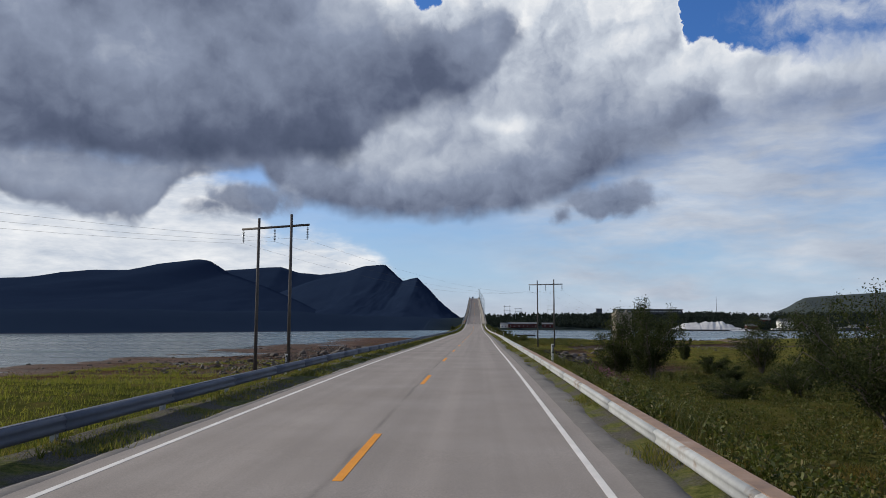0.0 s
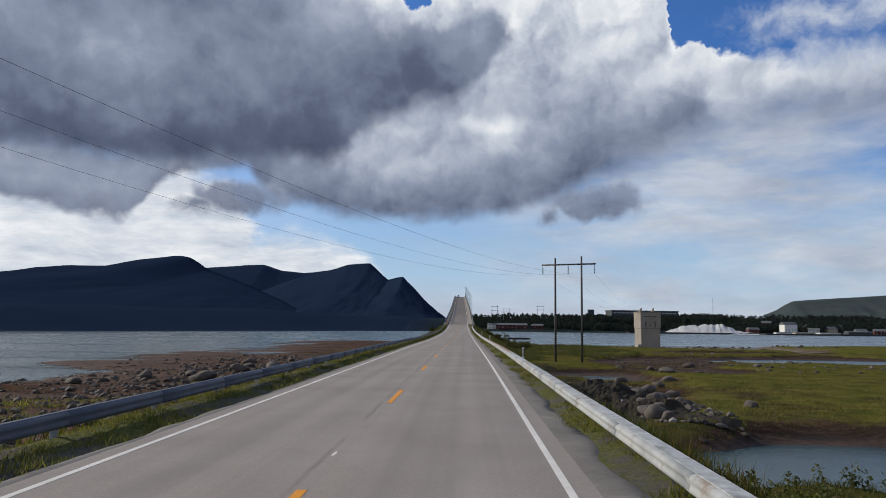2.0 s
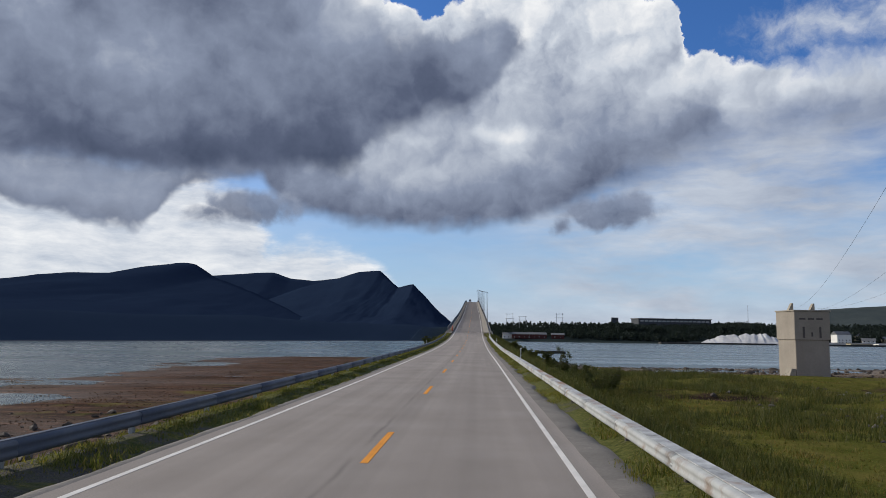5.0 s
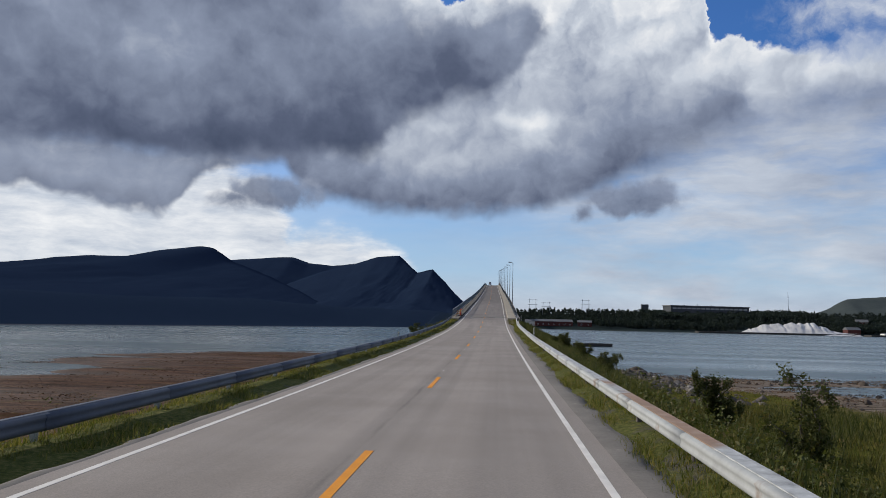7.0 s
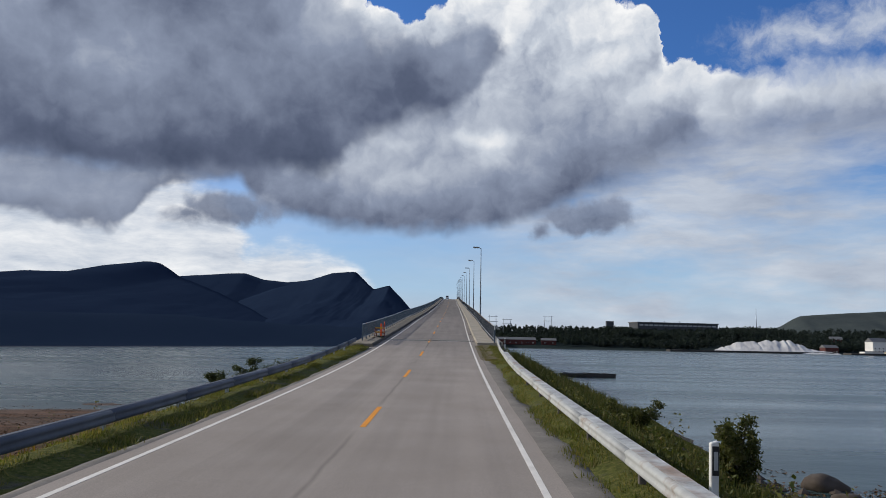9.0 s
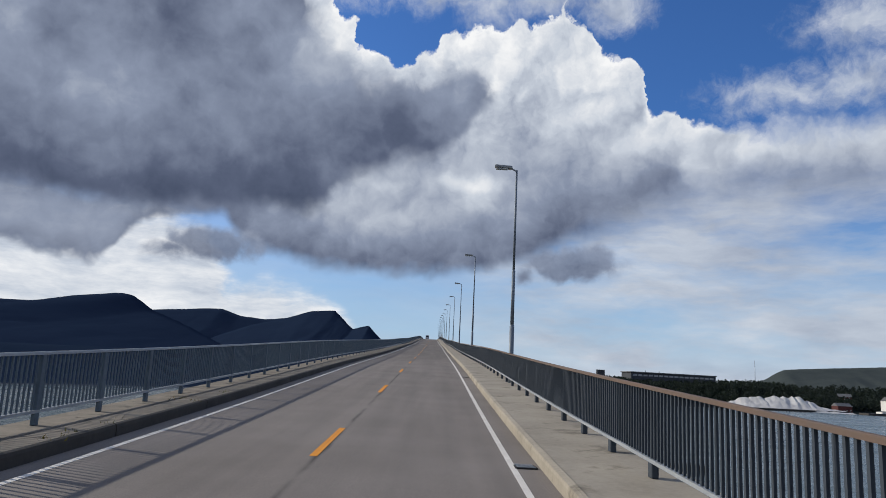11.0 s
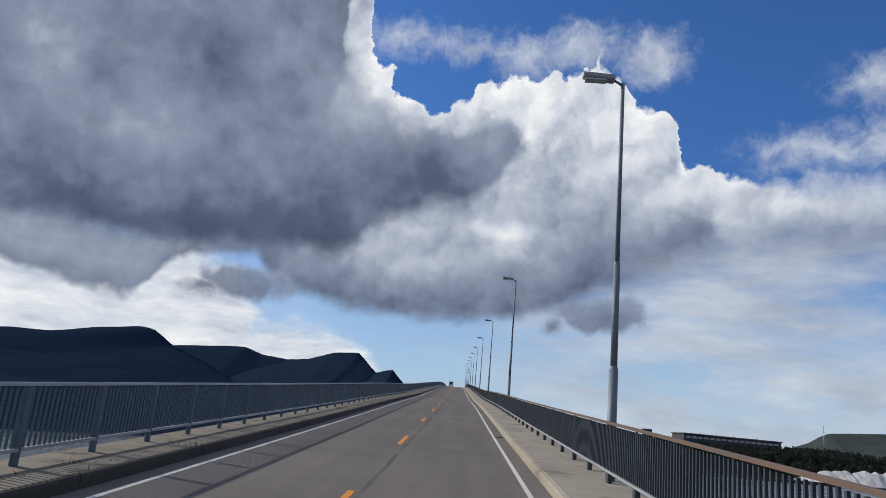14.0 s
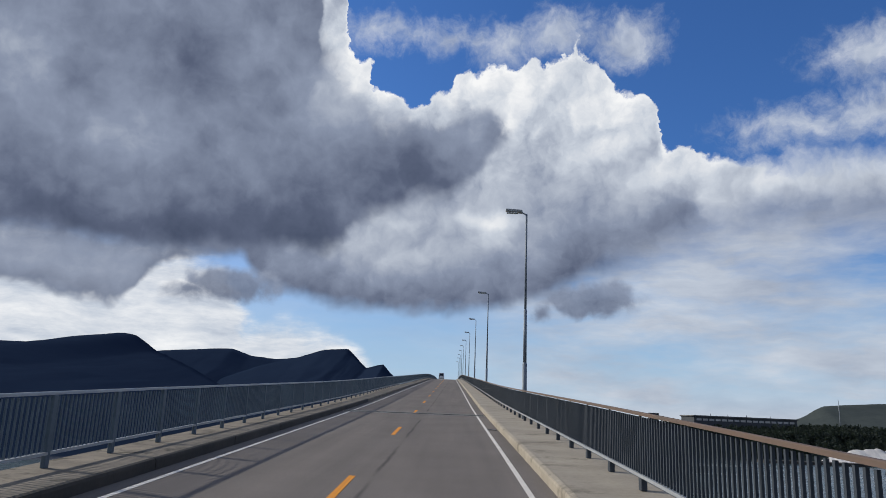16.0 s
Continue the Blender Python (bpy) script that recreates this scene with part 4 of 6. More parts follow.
def railing(lat, side, y0, y1, top_mat, label, RAIL_TOP, paint):
    r = base("bridge_railing", float(rx(y0)) + lat, y0, float(rz(y0)), label, "railing", "bridge railings")
    inv = Matrix.Translation((-float(rx(y0)) - lat, -y0, -float(rz(y0))))
    foot = 0.20 if side < 0 else 0.228
    ys = span(y0, 640, 2.6) + span(650, y1, 10)
    for name, sec, mat in (("top_rail", [(-0.036, -0.055), (0.036, -0.055), (0.036, -0.01), (0.025, 0), (-0.025, 0), (-0.036, -0.01)], top_mat),
                           ("bottom_rail", [(-0.04, -1.04), (0.04, -1.04), (0.04, -0.99), (-0.04, -0.99)], RAIL_LIGHT)):
        worn_off = 5.0 if side > 0 and name == "top_rail" else 0.0
        strip(name, [y for y in ys if y >= y0 + worn_off], [(lat + a, RAIL_TOP + u) for a, u in sec], mat, r).matrix_local = inv
        if worn_off:
            strip(name, span(y0, next(y for y in ys if y >= y0 + worn_off), 1.3), [(lat + a, RAIL_TOP + u) for a, u in sec], RAIL_LIGHT, r).matrix_local = inv
    bm = bmesh.new()
    if side < 0:
        box(bm, -0.04, -0.07, foot - RAIL_TOP, 0.04, 0.07, -0.058)
    else:
        box(bm, -0.02, -0.024, -1.03, 0.02, 0.024, -0.058)
        box(bm, -0.03, -0.095, foot - RAIL_TOP, 0.07, 0.095, -1.042)
    bevelled(bm, 0.01)
    post = bpy.data.meshes.new("post")
    bm.to_mesh(post)
    bm.free()
    post.materials.append(paint)
    bm = bmesh.new()
    bx, by = (0.012, 0.021) if side < 0 else (0.016, 0.021)
    box(bm, -bx, -by, -0.985, bx, by, -0.058)
    bar = bpy.data.meshes.new("baluster")
    bm.to_mesh(bar)
    bm.free()
    bar.materials.append(paint)
    gap = 2.4 / 16
    near, verts, faces = 0, [], []
    for k in range(int((y1 - y0) / gap)):
        y = y0 + k * gap
        at = Matrix.Translation((float(rx(y)) + lat, y, float(rz(y)) + RAIL_TOP))
        if k % 16 == 0:
            put("post", post, r, inv @ at)
        elif 335 < y < 384 and near < 300:
            near += 1
            put("baluster", bar, r, inv @ at)
        else:
            x, z = at.translation.x, at.translation.z
            n = len(verts)
            verts += [(x - bx, y - by, z - 0.985), (x + bx, y - by, z - 0.985), (x + bx, y + by, z - 0.985), (x - bx, y + by, z - 0.985),
                      (x - bx, y - by, z - 0.078), (x + bx, y - by, z - 0.078), (x + bx, y + by, z - 0.078), (x - bx, y + by, z - 0.078)]
            faces += [(n, n + 1, n + 5, n + 4), (n + 1, n + 2, n + 6, n + 5), (n + 2, n + 3, n + 7, n + 6), (n + 3, n, n + 4, n + 7)]
    rest = put("baluster_row", mesh_of("baluster_row", verts, faces, paint), r, inv)
    rest["kind"] = "stuff"
    return r


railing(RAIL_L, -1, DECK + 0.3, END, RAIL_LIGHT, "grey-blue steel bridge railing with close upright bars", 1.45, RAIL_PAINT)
railing(RAIL_R, 1, DECK + 0.3, END, RAIL_RUST, "grey-blue steel bridge railing with a rust-brown top rail", 1.48, RAIL_DIMMED)


def street_lamp():
    o = base("street_lamp", 0, 0, 0, "tall stepped steel street lamp with a flat grey head", "street lamp", "lamps along the bridge")
    bm = bmesh.new()
    rod(bm, (0, 0, -0.3), (0, 0, 2.6), 0.105, 0.10, 14)
    part("lower_pole", bm, LAMP_POLE, o)
    bm = bmesh.new()
    rod(bm, (0, 0, 2.6), (0, 0, 2.68), 0.10, 0.078, 14, False)
    rod(bm, (0, 0, 2.68), (0, 0, 5.0), 0.078, 0.074, 14)
    part("middle_pole", bm, LAMP_POLE, o)
    bm = bmesh.new()
    rod(bm, (0, 0, 5.0), (0, 0, 5.06), 0.075, 0.055, 12, False)
    rod(bm, (0, 0, 5.06), (0, 0, 9.55), 0.055, 0.045, 12)
    rod(bm, (0, 0, 9.5), (-0.3, 0, 9.66), 0.035, 0.03, 10)
    part("upper_pole", bm, LAMP_POLE, o)
    bm = bmesh.new()
    box(bm, -0.98, -0.15, 9.58, -0.2, 0.15, 9.72)
    for v in bm.verts:
        if v.co.x < -0.9:
            v.co.z += 0.05
            v.co.y *= 0.8
    bevelled(bm, 0.04, 2)
    head = part("head", bm, LAMP_HEAD, o)
    bm = bmesh.new()
    box(bm, -0.92, -0.11, 9.565, -0.4, 0.11, 9.60)
    part("lens", bm, LENS, head)
    return o


lamp = street_lamp()
for j in range(14):
    y = 364.2 + 35.26 * j
    m = Matrix.Translation((float(rx(y)) + 5.10, y, float(rz(y))))
    if j == 0:
        lamp.matrix_basis = m
    else:
        copy_thing(lamp, m)


# ---------------------------------------------------------------- power line
ACROSS = Vector((3.45, -1.5, 0)).normalized()


def power_pole(x, y):
    """Two timber legs under one crossarm, with three hanging insulators."""
    z = float(ground_height(x, y)) - 0.3
    top = 12.1
    o = base("power_pole", x, y, z, "weathered two-legged timber power pole with a crossarm", "power pole", "poles of the power line")
    h = top - z
    for s in (-1, 1):
        bm = bmesh.new()
        c = ACROSS * (1.9 * s)
        rod(bm, c, c + Vector((0, 0, h + (0.15 if s > 0 else 0))), 0.17, 0.12, 12)
        part("leg", bm, POLE_WOOD, o)
    bm = bmesh.new()
    rod(bm, ACROSS * -3.9 + Vector((0, 0, h - 0.95)), ACROSS * 3.9 + Vector((0, 0, h - 0.95)), 0.11, 0.11, 8)
    part("crossarm", bm, POLE_WOOD, o)
    for s in (-3.75, 0, 3.75):
        bm = bmesh.new()
        c = ACROSS * s
        rod(bm, c + Vector((0, 0, h - 0.95)), c + Vector((0, 0, h - 2.3)), 0.02, 0.02, 6)
        for k in range(7):
            rod(bm, c + Vector((0, 0, h - 1.2 - k * 0.15)), c + Vector((0, 0, h - 1.26 - k * 0.15)), 0.07, 0.12, 10)
        part("insulator", bm, BROWN_GLASS, o)
    return [Vector((x, y, z)) + ACROSS * s + Vector((0, 0, h - 2.3)) for s in (-3.75, 0, 3.75)]


hang_a, hang_b = power_pole(-17.2, 72.0), power_pole(16.6, 168.2)
hang_0 = power_pole(-51, -24)


def tube(bm, pts, r, sides=5):
    """One bent round bar through the points."""
    rings = []
    for k, p in enumerate(pts):
        axis = (pts[min(k + 1, len(pts) - 1)] - pts[max(k - 1, 0)]).normalized()
        side = axis.cross(Vector((0, 0, 1)))
        side = side.normalized() if side.length > 1e-4 else Vector((1, 0, 0))
        up = side.cross(axis)
        rings.append([bm.verts.new(p + (side * math.cos(j * 2 * math.pi / sides) + up * math.sin(j * 2 * math.pi / sides)) * r) for j in range(sides)])
    for a, b in zip(rings, rings[1:]):
        for j in range(sides):
            bm.faces.new((a[j], a[(j + 1) % sides], b[(j + 1) % sides], b[j]))


def wire(a, b, sag):
    bm = bmesh.new()
    pts = []
    for k in range(31):
        u = k / 30
        p = a.lerp(b, u)
        p.z -= sag * 4 * u * (1 - u)
        pts.append(p)
    tube(bm, pts, 0.0065)
    tagged(part("power_wire", bm, WIRE, None), "thin dark power wire sagging between poles", "wire", "wires of the power line")


for a, b in zip(hang_0, hang_a):
    wire(a, b, 2.2)
for a, b in zip(hang_a, hang_b):
    wire(a, b, 2.2)


# ---------------------------------------------------------------- concrete tower on the shore
def cable_tower():
    z = float(ground_height(53.2, 273)) - 0.4
    o = base("cable_tower", 53.2, 273, z, "square pale concrete cable tower at the water's edge", "tower")
    o.rotation_euler = (0, 0, radians(8))
    h = 6.9 - z
    bm = bmesh.new()
    box(bm, -2.75, -2.45, 0, 2.75, 2.45, h * 0.57)
    bevelled(bm, 0.06)
    part("lower_storey", bm, TOWER_WALL, o)
    bm = bmesh.new()
    box(bm, -2.9, -2.6, h * 0.57 + 0.01, 2.9, 2.6, h - 0.2)
    bevelled(bm, 0.06)
    part("upper_storey", bm, TOWER_WALL, o)
    bm = bmesh.new()
    box(bm, -3.02, -2.72, h - 0.195, 3.02, 2.72, h)
    bevelled(bm, 0.03)
    part("roof_slab", bm, CONCRETE, o)
    for k, lo, hi, w in ((-1.45, 0.60, 0.76, 0.16), (-0.1, 0.62, 0.68, 0.12), (1.25, 0.60, 0.76, 0.16), (-1.6, 0.86, 0.885, 0.5), (-0.2, 0.86, 0.885, 0.5), (1.2, 0.86, 0.885, 0.5)):
        bm = bmesh.new()
        box(bm, k - w, -2.64, h * lo, k + w, -2.55, h * hi)
        part("opening", bm, POLE_WOOD, o, "dark slit in the wall")
    for k in (-2.0, 1.55):
        bm = bmesh.new()
        box(bm, k - 0.42, -0.3, h - 0.01, k + 0.42, 0.3, h + 1.15)
        for v in bm.verts:
            if v.co.z > h + 0.5:
                v.co.x = k + 0.28 + (v.co.x - k) * 0.25
        bevelled(bm, 0.03)
        part("wire_bracket", bm, CONCRETE, o, "tapered concrete bracket")
    bm = bmesh.new()
    box(bm, -4.1, -2.5, 0.2, -2.9, -1.0, 1.7)
    for v in bm.verts:
        if v.co.z > 1 and v.co.x < -3.5:
            v.co.x += 0.55
    bevelled(bm, 0.05)
    part("steps", bm, CONCRETE, o)
    for s in (-2.0, 0, 1.55):
        j = {-2.0: 0, 0: 1, 1.55: 2}[s]
        wire(hang_b[j], Vector((53.2 + s, 273, 7.4 if s else 6.95)), 2.2)


cable_tower()


# ---------------------------------------------------------------- mountains
def mountain(name, ridge, foot, mat, seed, label, rough=3.2, rows=26):
    """A slope from a crest line down to a foot line, and a back slope behind it."""
    r, f = np.array(ridge, float), np.array(foot, float)
    u = np.linspace(0, 1, 160)
    def line(pts):
        d = np.concatenate([[0], np.cumsum(np.hypot(*np.diff(pts[:, :2], axis=0).T))])
        return np.stack([np.interp(u, d / d[-1], pts[:, k]) for k in range(3)], -1)
    R, Fo = line(r), line(f)
    back = R + np.stack([R[:, 0] * 0.12, np.full(len(u), 350.0), -R[:, 2] - 20], -1)
    verts = []
    for j in range(rows):
        k = j / (rows - 1)
        P = Fo + (R - Fo) * np.array([k, k, 0]) + np.stack([0 * u, 0 * u, (R[:, 2] - Fo[:, 2]) * (0.35 * k + 0.65 * k ** 2.2)], -1)
        amp = rough * math.sin(math.pi * min(k, 0.999)) + 1.5
        P[:, 2] += fbm(P[:, 0] / 120, P[:, 1] / 120, 5, seed) * amp * 2
        P[:, 2] -= np.abs(fbm(P[:, 0] / 60 + 9, P[:, 1] / 260, 3, seed + 4)) * amp * 1.5
        verts.append(P)
    verts.append(back)
    V = np.concatenate(verts)
    n, w = len(verts), len(u)
    i = (np.arange(n - 1)[:, None] * w + np.arange(w - 1)[None]).ravel()
    me = bpy.data.meshes.new(name)
    me.from_pydata(V.tolist(), [], np.stack([i, i + 1, i + w + 1, i + w], -1).tolist())
    me.materials.append(mat)
    me.polygons.foreach_set("use_smooth", [True] * len(me.polygons))
    tagged(put(name, me), label, "mountain")


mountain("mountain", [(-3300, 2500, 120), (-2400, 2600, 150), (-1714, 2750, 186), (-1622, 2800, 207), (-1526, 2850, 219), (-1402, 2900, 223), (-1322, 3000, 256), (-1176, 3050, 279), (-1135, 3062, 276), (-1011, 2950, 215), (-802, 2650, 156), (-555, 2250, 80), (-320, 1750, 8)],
         [(-2400, 80, -5), (-900, 120, -4), (-430, 165, -4), (-315, 355, -4), (-245, 525, -4), (-175, 715, -4), (-155, 900, -4)], ROCK_FAR_SHADED, 31, "dark shaded mountain ridge with a flat summit")
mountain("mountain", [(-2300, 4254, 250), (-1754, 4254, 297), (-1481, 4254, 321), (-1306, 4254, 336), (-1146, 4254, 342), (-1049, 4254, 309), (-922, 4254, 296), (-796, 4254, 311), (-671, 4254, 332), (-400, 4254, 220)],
         [(-1700, 2600, -6), (-1200, 2400, -6), (-800, 2200, -6), (-300, 2000, -6)], ROCK_FAR_SHADED, 47, "dark rounded mountain behind the nearer ridge")
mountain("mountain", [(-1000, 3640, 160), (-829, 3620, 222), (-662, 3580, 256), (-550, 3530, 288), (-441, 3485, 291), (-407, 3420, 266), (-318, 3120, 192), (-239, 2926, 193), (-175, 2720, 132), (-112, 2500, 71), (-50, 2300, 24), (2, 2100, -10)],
         [(-420, 1300, -6), (-300, 1150, -5), (-200, 1000, -5), (-120, 950, -5), (-40, 1000, -5), (20, 1200, -6)], ROCK_FAR_SHADED, 59, "dark steep mountain with a notched spur")
mountain("hill", [(1689, 4300, 85), (1759, 4300, 112), (1811, 4300, 144), (1856, 4300, 165), (2008, 4300, 178), (2166, 4300, 189), (2380, 4300, 204), (3000, 4300, 226), (4200, 4200, 194)],
         [(1500, 3500, -2), (1800, 3300, 0), (2300, 3100, 0), (2900, 3000, 0), (4000, 2900, 0)], HILL_FAR, 71, "long flat-topped grassy hill across the strait", rough=6)


# ---------------------------------------------------------------- more materials
def leafy(name, tones, rough=0.6, through_it=0.0, dry_patches=0.0):
    """Leaves or blades: each island takes its own tone."""
    m, t, b = shader(name)
    r = add(t, "ShaderNodeNewGeometry").outputs["Random Per Island"]
    col = ramp_of(t, r, [(k / (len(tones) - 1), c) for k, c in enumerate(tones)])
    big = noise_of(t, place_of(t), 0.35, 3.0)
    col = mixed(t, 0.6, col, ramp_of(t, big, [(0.3, (0.6, 0.65, 0.55)), (0.7, (1.3, 1.25, 1.1))]), "MULTIPLY")
    if dry_patches:
        sere = math_of(t, "MULTIPLY", math_of(t, "SUBTRACT", noise_of(t, place_of(t), 0.11, 5.0, 0.6), 0.50), 6.0, True)
        col = mixed(t, math_of(t, "MULTIPLY", sere, dry_patches), col, mixed(t, 1.0, col, (1.75, 1.22, 1.1), "MULTIPLY"))
    t.links.new(col, b.inputs["Base Color"])
    b.inputs["Roughness"].default_value = rough
    b.inputs["Specular IOR Level"].default_value = 0.25
    if through_it:
        tr, both = add(t, "ShaderNodeBsdfTranslucent"), add(t, "ShaderNodeMixShader")
        t.links.new(mixed(t, 1.0, col, (1.3, 1.3, 0.8), "MULTIPLY"), tr.inputs["Color"])
        both.inputs[0].default_value = through_it
        t.links.new(b.outputs[0], both.inputs[1])
        t.links.new(tr.outputs[0], both.inputs[2])
        t.links.new(both.outputs[0], t.nodes["Material Output"].inputs["Surface"])
    return m


def stone_material():
    m, t, b = shader("shore_stone")
    p = place_of(t)
    r = add(t, "ShaderNodeNewGeometry").outputs["Random Per Island"]
    tone = ramp_of(t, r, [(0.0, (0.035, 0.03, 0.027)), (0.5, (0.085, 0.072, 0.062)), (0.85, (0.14, 0.125, 0.11)), (1.0, (0.30, 0.28, 0.255))])
    tone = mixed(t, 0.75, tone, ramp_of(t, noise_of(t, p, 4.0, 6.0, 0.7), [(0.3, (0.45, 0.43, 0.42)), (0.7, (1.35, 1.3, 1.25))]), "MULTIPLY")
    sepn = add(t, "ShaderNodeSeparateXYZ")
    t.links.new(p, sepn.inputs[0])
    weed = math_of(t, "MULTIPLY", math_of(t, "SUBTRACT", math_of(t, "ADD", SEA + 0.62, math_of(t, "MULTIPLY", noise_of(t, p, 1.2, 3.0), 0.7)), sepn.outputs[2]), 3.0, True)
    tone = mixed(t, math_of(t, "MULTIPLY", weed, 0.72), tone, (0.046, 0.031, 0.020))
    t.links.new(tone, b.inputs["Base Color"])
    b.inputs["Roughness"].default_value = 0.85
    bumped(t, b, noise_of(t, p, 9.0, 6.0, 0.7), 0.5, 0.03)
    return m


GRASS = leafy("grass_blades", [(0.026, 0.040, 0.007), (0.054, 0.068, 0.012), (0.084, 0.086, 0.017), (0.12, 0.094, 0.031), (0.064, 0.078, 0.015)], 0.6, 0.35, 0.9)
VERGE = leafy("verge_blades", [(0.055, 0.075, 0.014), (0.10, 0.118, 0.024), (0.155, 0.148, 0.042), (0.22, 0.18, 0.075), (0.085, 0.108, 0.022)], 0.6, 0.45)
LUSH = leafy("lush_blades", [(0.032, 0.045, 0.012), (0.056, 0.070, 0.018), (0.086, 0.093, 0.027), (0.122, 0.110, 0.042)], 0.6, 0.4, 0.4)
SALT_GRASS = leafy("salt_meadow_blades", [(0.055, 0.068, 0.014), (0.100, 0.105, 0.024), (0.140, 0.122, 0.036), (0.17, 0.13, 0.045), (0.078, 0.092, 0.018)], 0.6, 0.35, 0.6)
HAY = leafy("meadow_blades", [(0.085, 0.105, 0.020), (0.14, 0.15, 0.034), (0.20, 0.19, 0.055), (0.11, 0.13, 0.026)], 0.6, 0.45)
WEEDS = leafy("weed_leaves", [(0.036, 0.049, 0.011), (0.068, 0.084, 0.019), (0.105, 0.113, 0.028), (0.14, 0.110, 0.044)], 0.6, 0.3)
LEAVES = leafy("shrub_leaves", [(0.018, 0.028, 0.010), (0.030, 0.042, 0.014), (0.044, 0.056, 0.020), (0.060, 0.064, 0.028)], 0.75, 0.4)
OLIVE = leafy("bush_leaves", [(0.034, 0.046, 0.014), (0.056, 0.068, 0.020), (0.080, 0.088, 0.028), (0.10, 0.092, 0.040)], 0.7, 0.4)
SEAWEED = leafy("seaweed", [(0.05, 0.026, 0.012), (0.10, 0.05, 0.022), (0.15, 0.075, 0.03), (0.035, 0.02, 0.012)], 0.9)
BLOSSOM = leafy("fireweed_bloom", [(0.15, 0.055, 0.085), (0.20, 0.085, 0.12)])
BARK = worn("grey_bark", (0.13, 0.11, 0.09), (0.06, 0.05, 0.042), 0.9, fine=18, coarse=3)
STONE = stone_material()
PEAT = worn("dark_peat", (0.05, 0.042, 0.03), (0.014, 0.012, 0.009), 0.95, fine=6, coarse=0.8, spread=0.6, bump=0.8, spots=((0.070, 0.058, 0.044), 1.1, 0.56), gloss=0.15)
# leaf tones raised and blued to hold the haze across the strait
FAR_TREES_HAZED = leafy("far_woods", [(0.017, 0.026, 0.027), (0.023, 0.034, 0.033), (0.031, 0.042, 0.038)], 0.9, 0.3)
SALT = worn("white_heap", (0.62, 0.62, 0.61), (0.36, 0.36, 0.37), 0.95, fine=0.8, coarse=0.08, spread=0.6)
HALL = worn("grey_hall", (0.06, 0.068, 0.08), (0.038, 0.045, 0.055), 0.7, fine=0.5, coarse=0.05)
ROOF_GREY = worn("grey_roof", (0.16, 0.165, 0.17), (0.09, 0.095, 0.10), 0.8, fine=1.2, coarse=0.1)
RED_WOOD = worn("red_boards", (0.095, 0.023, 0.019), (0.06, 0.017, 0.015), 0.8, fine=1.5, coarse=0.2)
WHITE_WOOD = worn("white_boards", (0.80, 0.79, 0.75), (0.66, 0.65, 0.61), 0.75, fine=1.5, coarse=0.2)
OCHRE_WOOD = worn("pale_boards", (0.44, 0.38, 0.26), (0.34, 0.29, 0.20), 0.75, fine=1.5, coarse=0.2)
DARK_PANE = worn("dark_pane", (0.03, 0.035, 0.045), (0.02, 0.024, 0.03), 0.15)
QUAY = worn("quay_stone", (0.07, 0.065, 0.06), (0.03, 0.028, 0.027), 0.9, fine=1.0, coarse=0.1)
POST_WHITE = worn("white_plastic", (0.74, 0.74, 0.72), (0.58, 0.58, 0.56), 0.5, fine=12, coarse=2)
BLACK = worn("black_plastic", (0.02, 0.02, 0.022), (0.012, 0.012, 0.014), 0.5)
GLINT = worn("reflector_glass", (0.45, 0.46, 0.47), (0.35, 0.36, 0.37), 0.15)
ORANGE = worn("signal_orange", (0.95, 0.12, 0.03), (0.88, 0.09, 0.02), 0.5, fine=10, coarse=2)
RED_RAIL = worn("barrier_red", (0.30, 0.035, 0.03), (0.18, 0.025, 0.022), 0.6, fine=10, coarse=2)
BAND_YELLOW = worn("barrier_yellow", (0.75, 0.42, 0.03), (0.58, 0.31, 0.025), 0.55, fine=10, coarse=2)
RUBBER = worn("black_rubber", (0.03, 0.03, 0.032), (0.018, 0.018, 0.02), 0.8)
VAN_PAINT = worn("van_paint", (0.70, 0.71, 0.72), (0.60, 0.61, 0.62), 0.3)


def heap(name, verts, faces, mat, label, category, smooth=False, parent=None):
    me = bpy.data.meshes.new(name)
    me.from_pydata(np.asarray(verts, float).reshape(-1, 3).tolist(), [], np.asarray(faces).tolist() if not isinstance(faces, list) else faces)
    me.materials.append(mat)
    if smooth:
        me.polygons.foreach_set("use_smooth", [True] * len(me.polygons))
    return tagged(put(name, me, parent), label, category, kind="stuff")


# ---------------------------------------------------------------- grass and weeds
def blades(px, py, pz, height, width, lean=0.45, per=5, spread=0.07):
    """Tufts of thin pointed blades, one face to a blade."""
    n = len(px) * per
    x, y, z = (np.repeat(v, per) for v in (px, py, pz))
    h = np.repeat(height, per) * rng.uniform(0.55, 1.15, n)
    w = np.repeat(width, per) * rng.uniform(0.9, 1.7, n)
    x, y = x + rng.normal(0, spread, n), y + rng.normal(0, spread, n)
    a, b = rng.uniform(0, 2 * np.pi, n), rng.uniform(0, 2 * np.pi, n)
    k = rng.uniform(0.1, lean, n) * h
    dx, dy = np.cos(a) * w / 2, np.sin(a) * w / 2
    lx, ly = np.cos(b) * k, np.sin(b) * k
    z = z - 0.03
    V = np.stack([np.stack([x - dx, y - dy, z], -1), np.stack([x + dx, y + dy, z], -1), np.stack([x + lx, y + ly, z + h], -1)], 1)
    i = np.arange(n) * 3
    faces = np.stack([i, i + 1, i + 2], -1).tolist()
    return V.reshape(-1, 3), faces


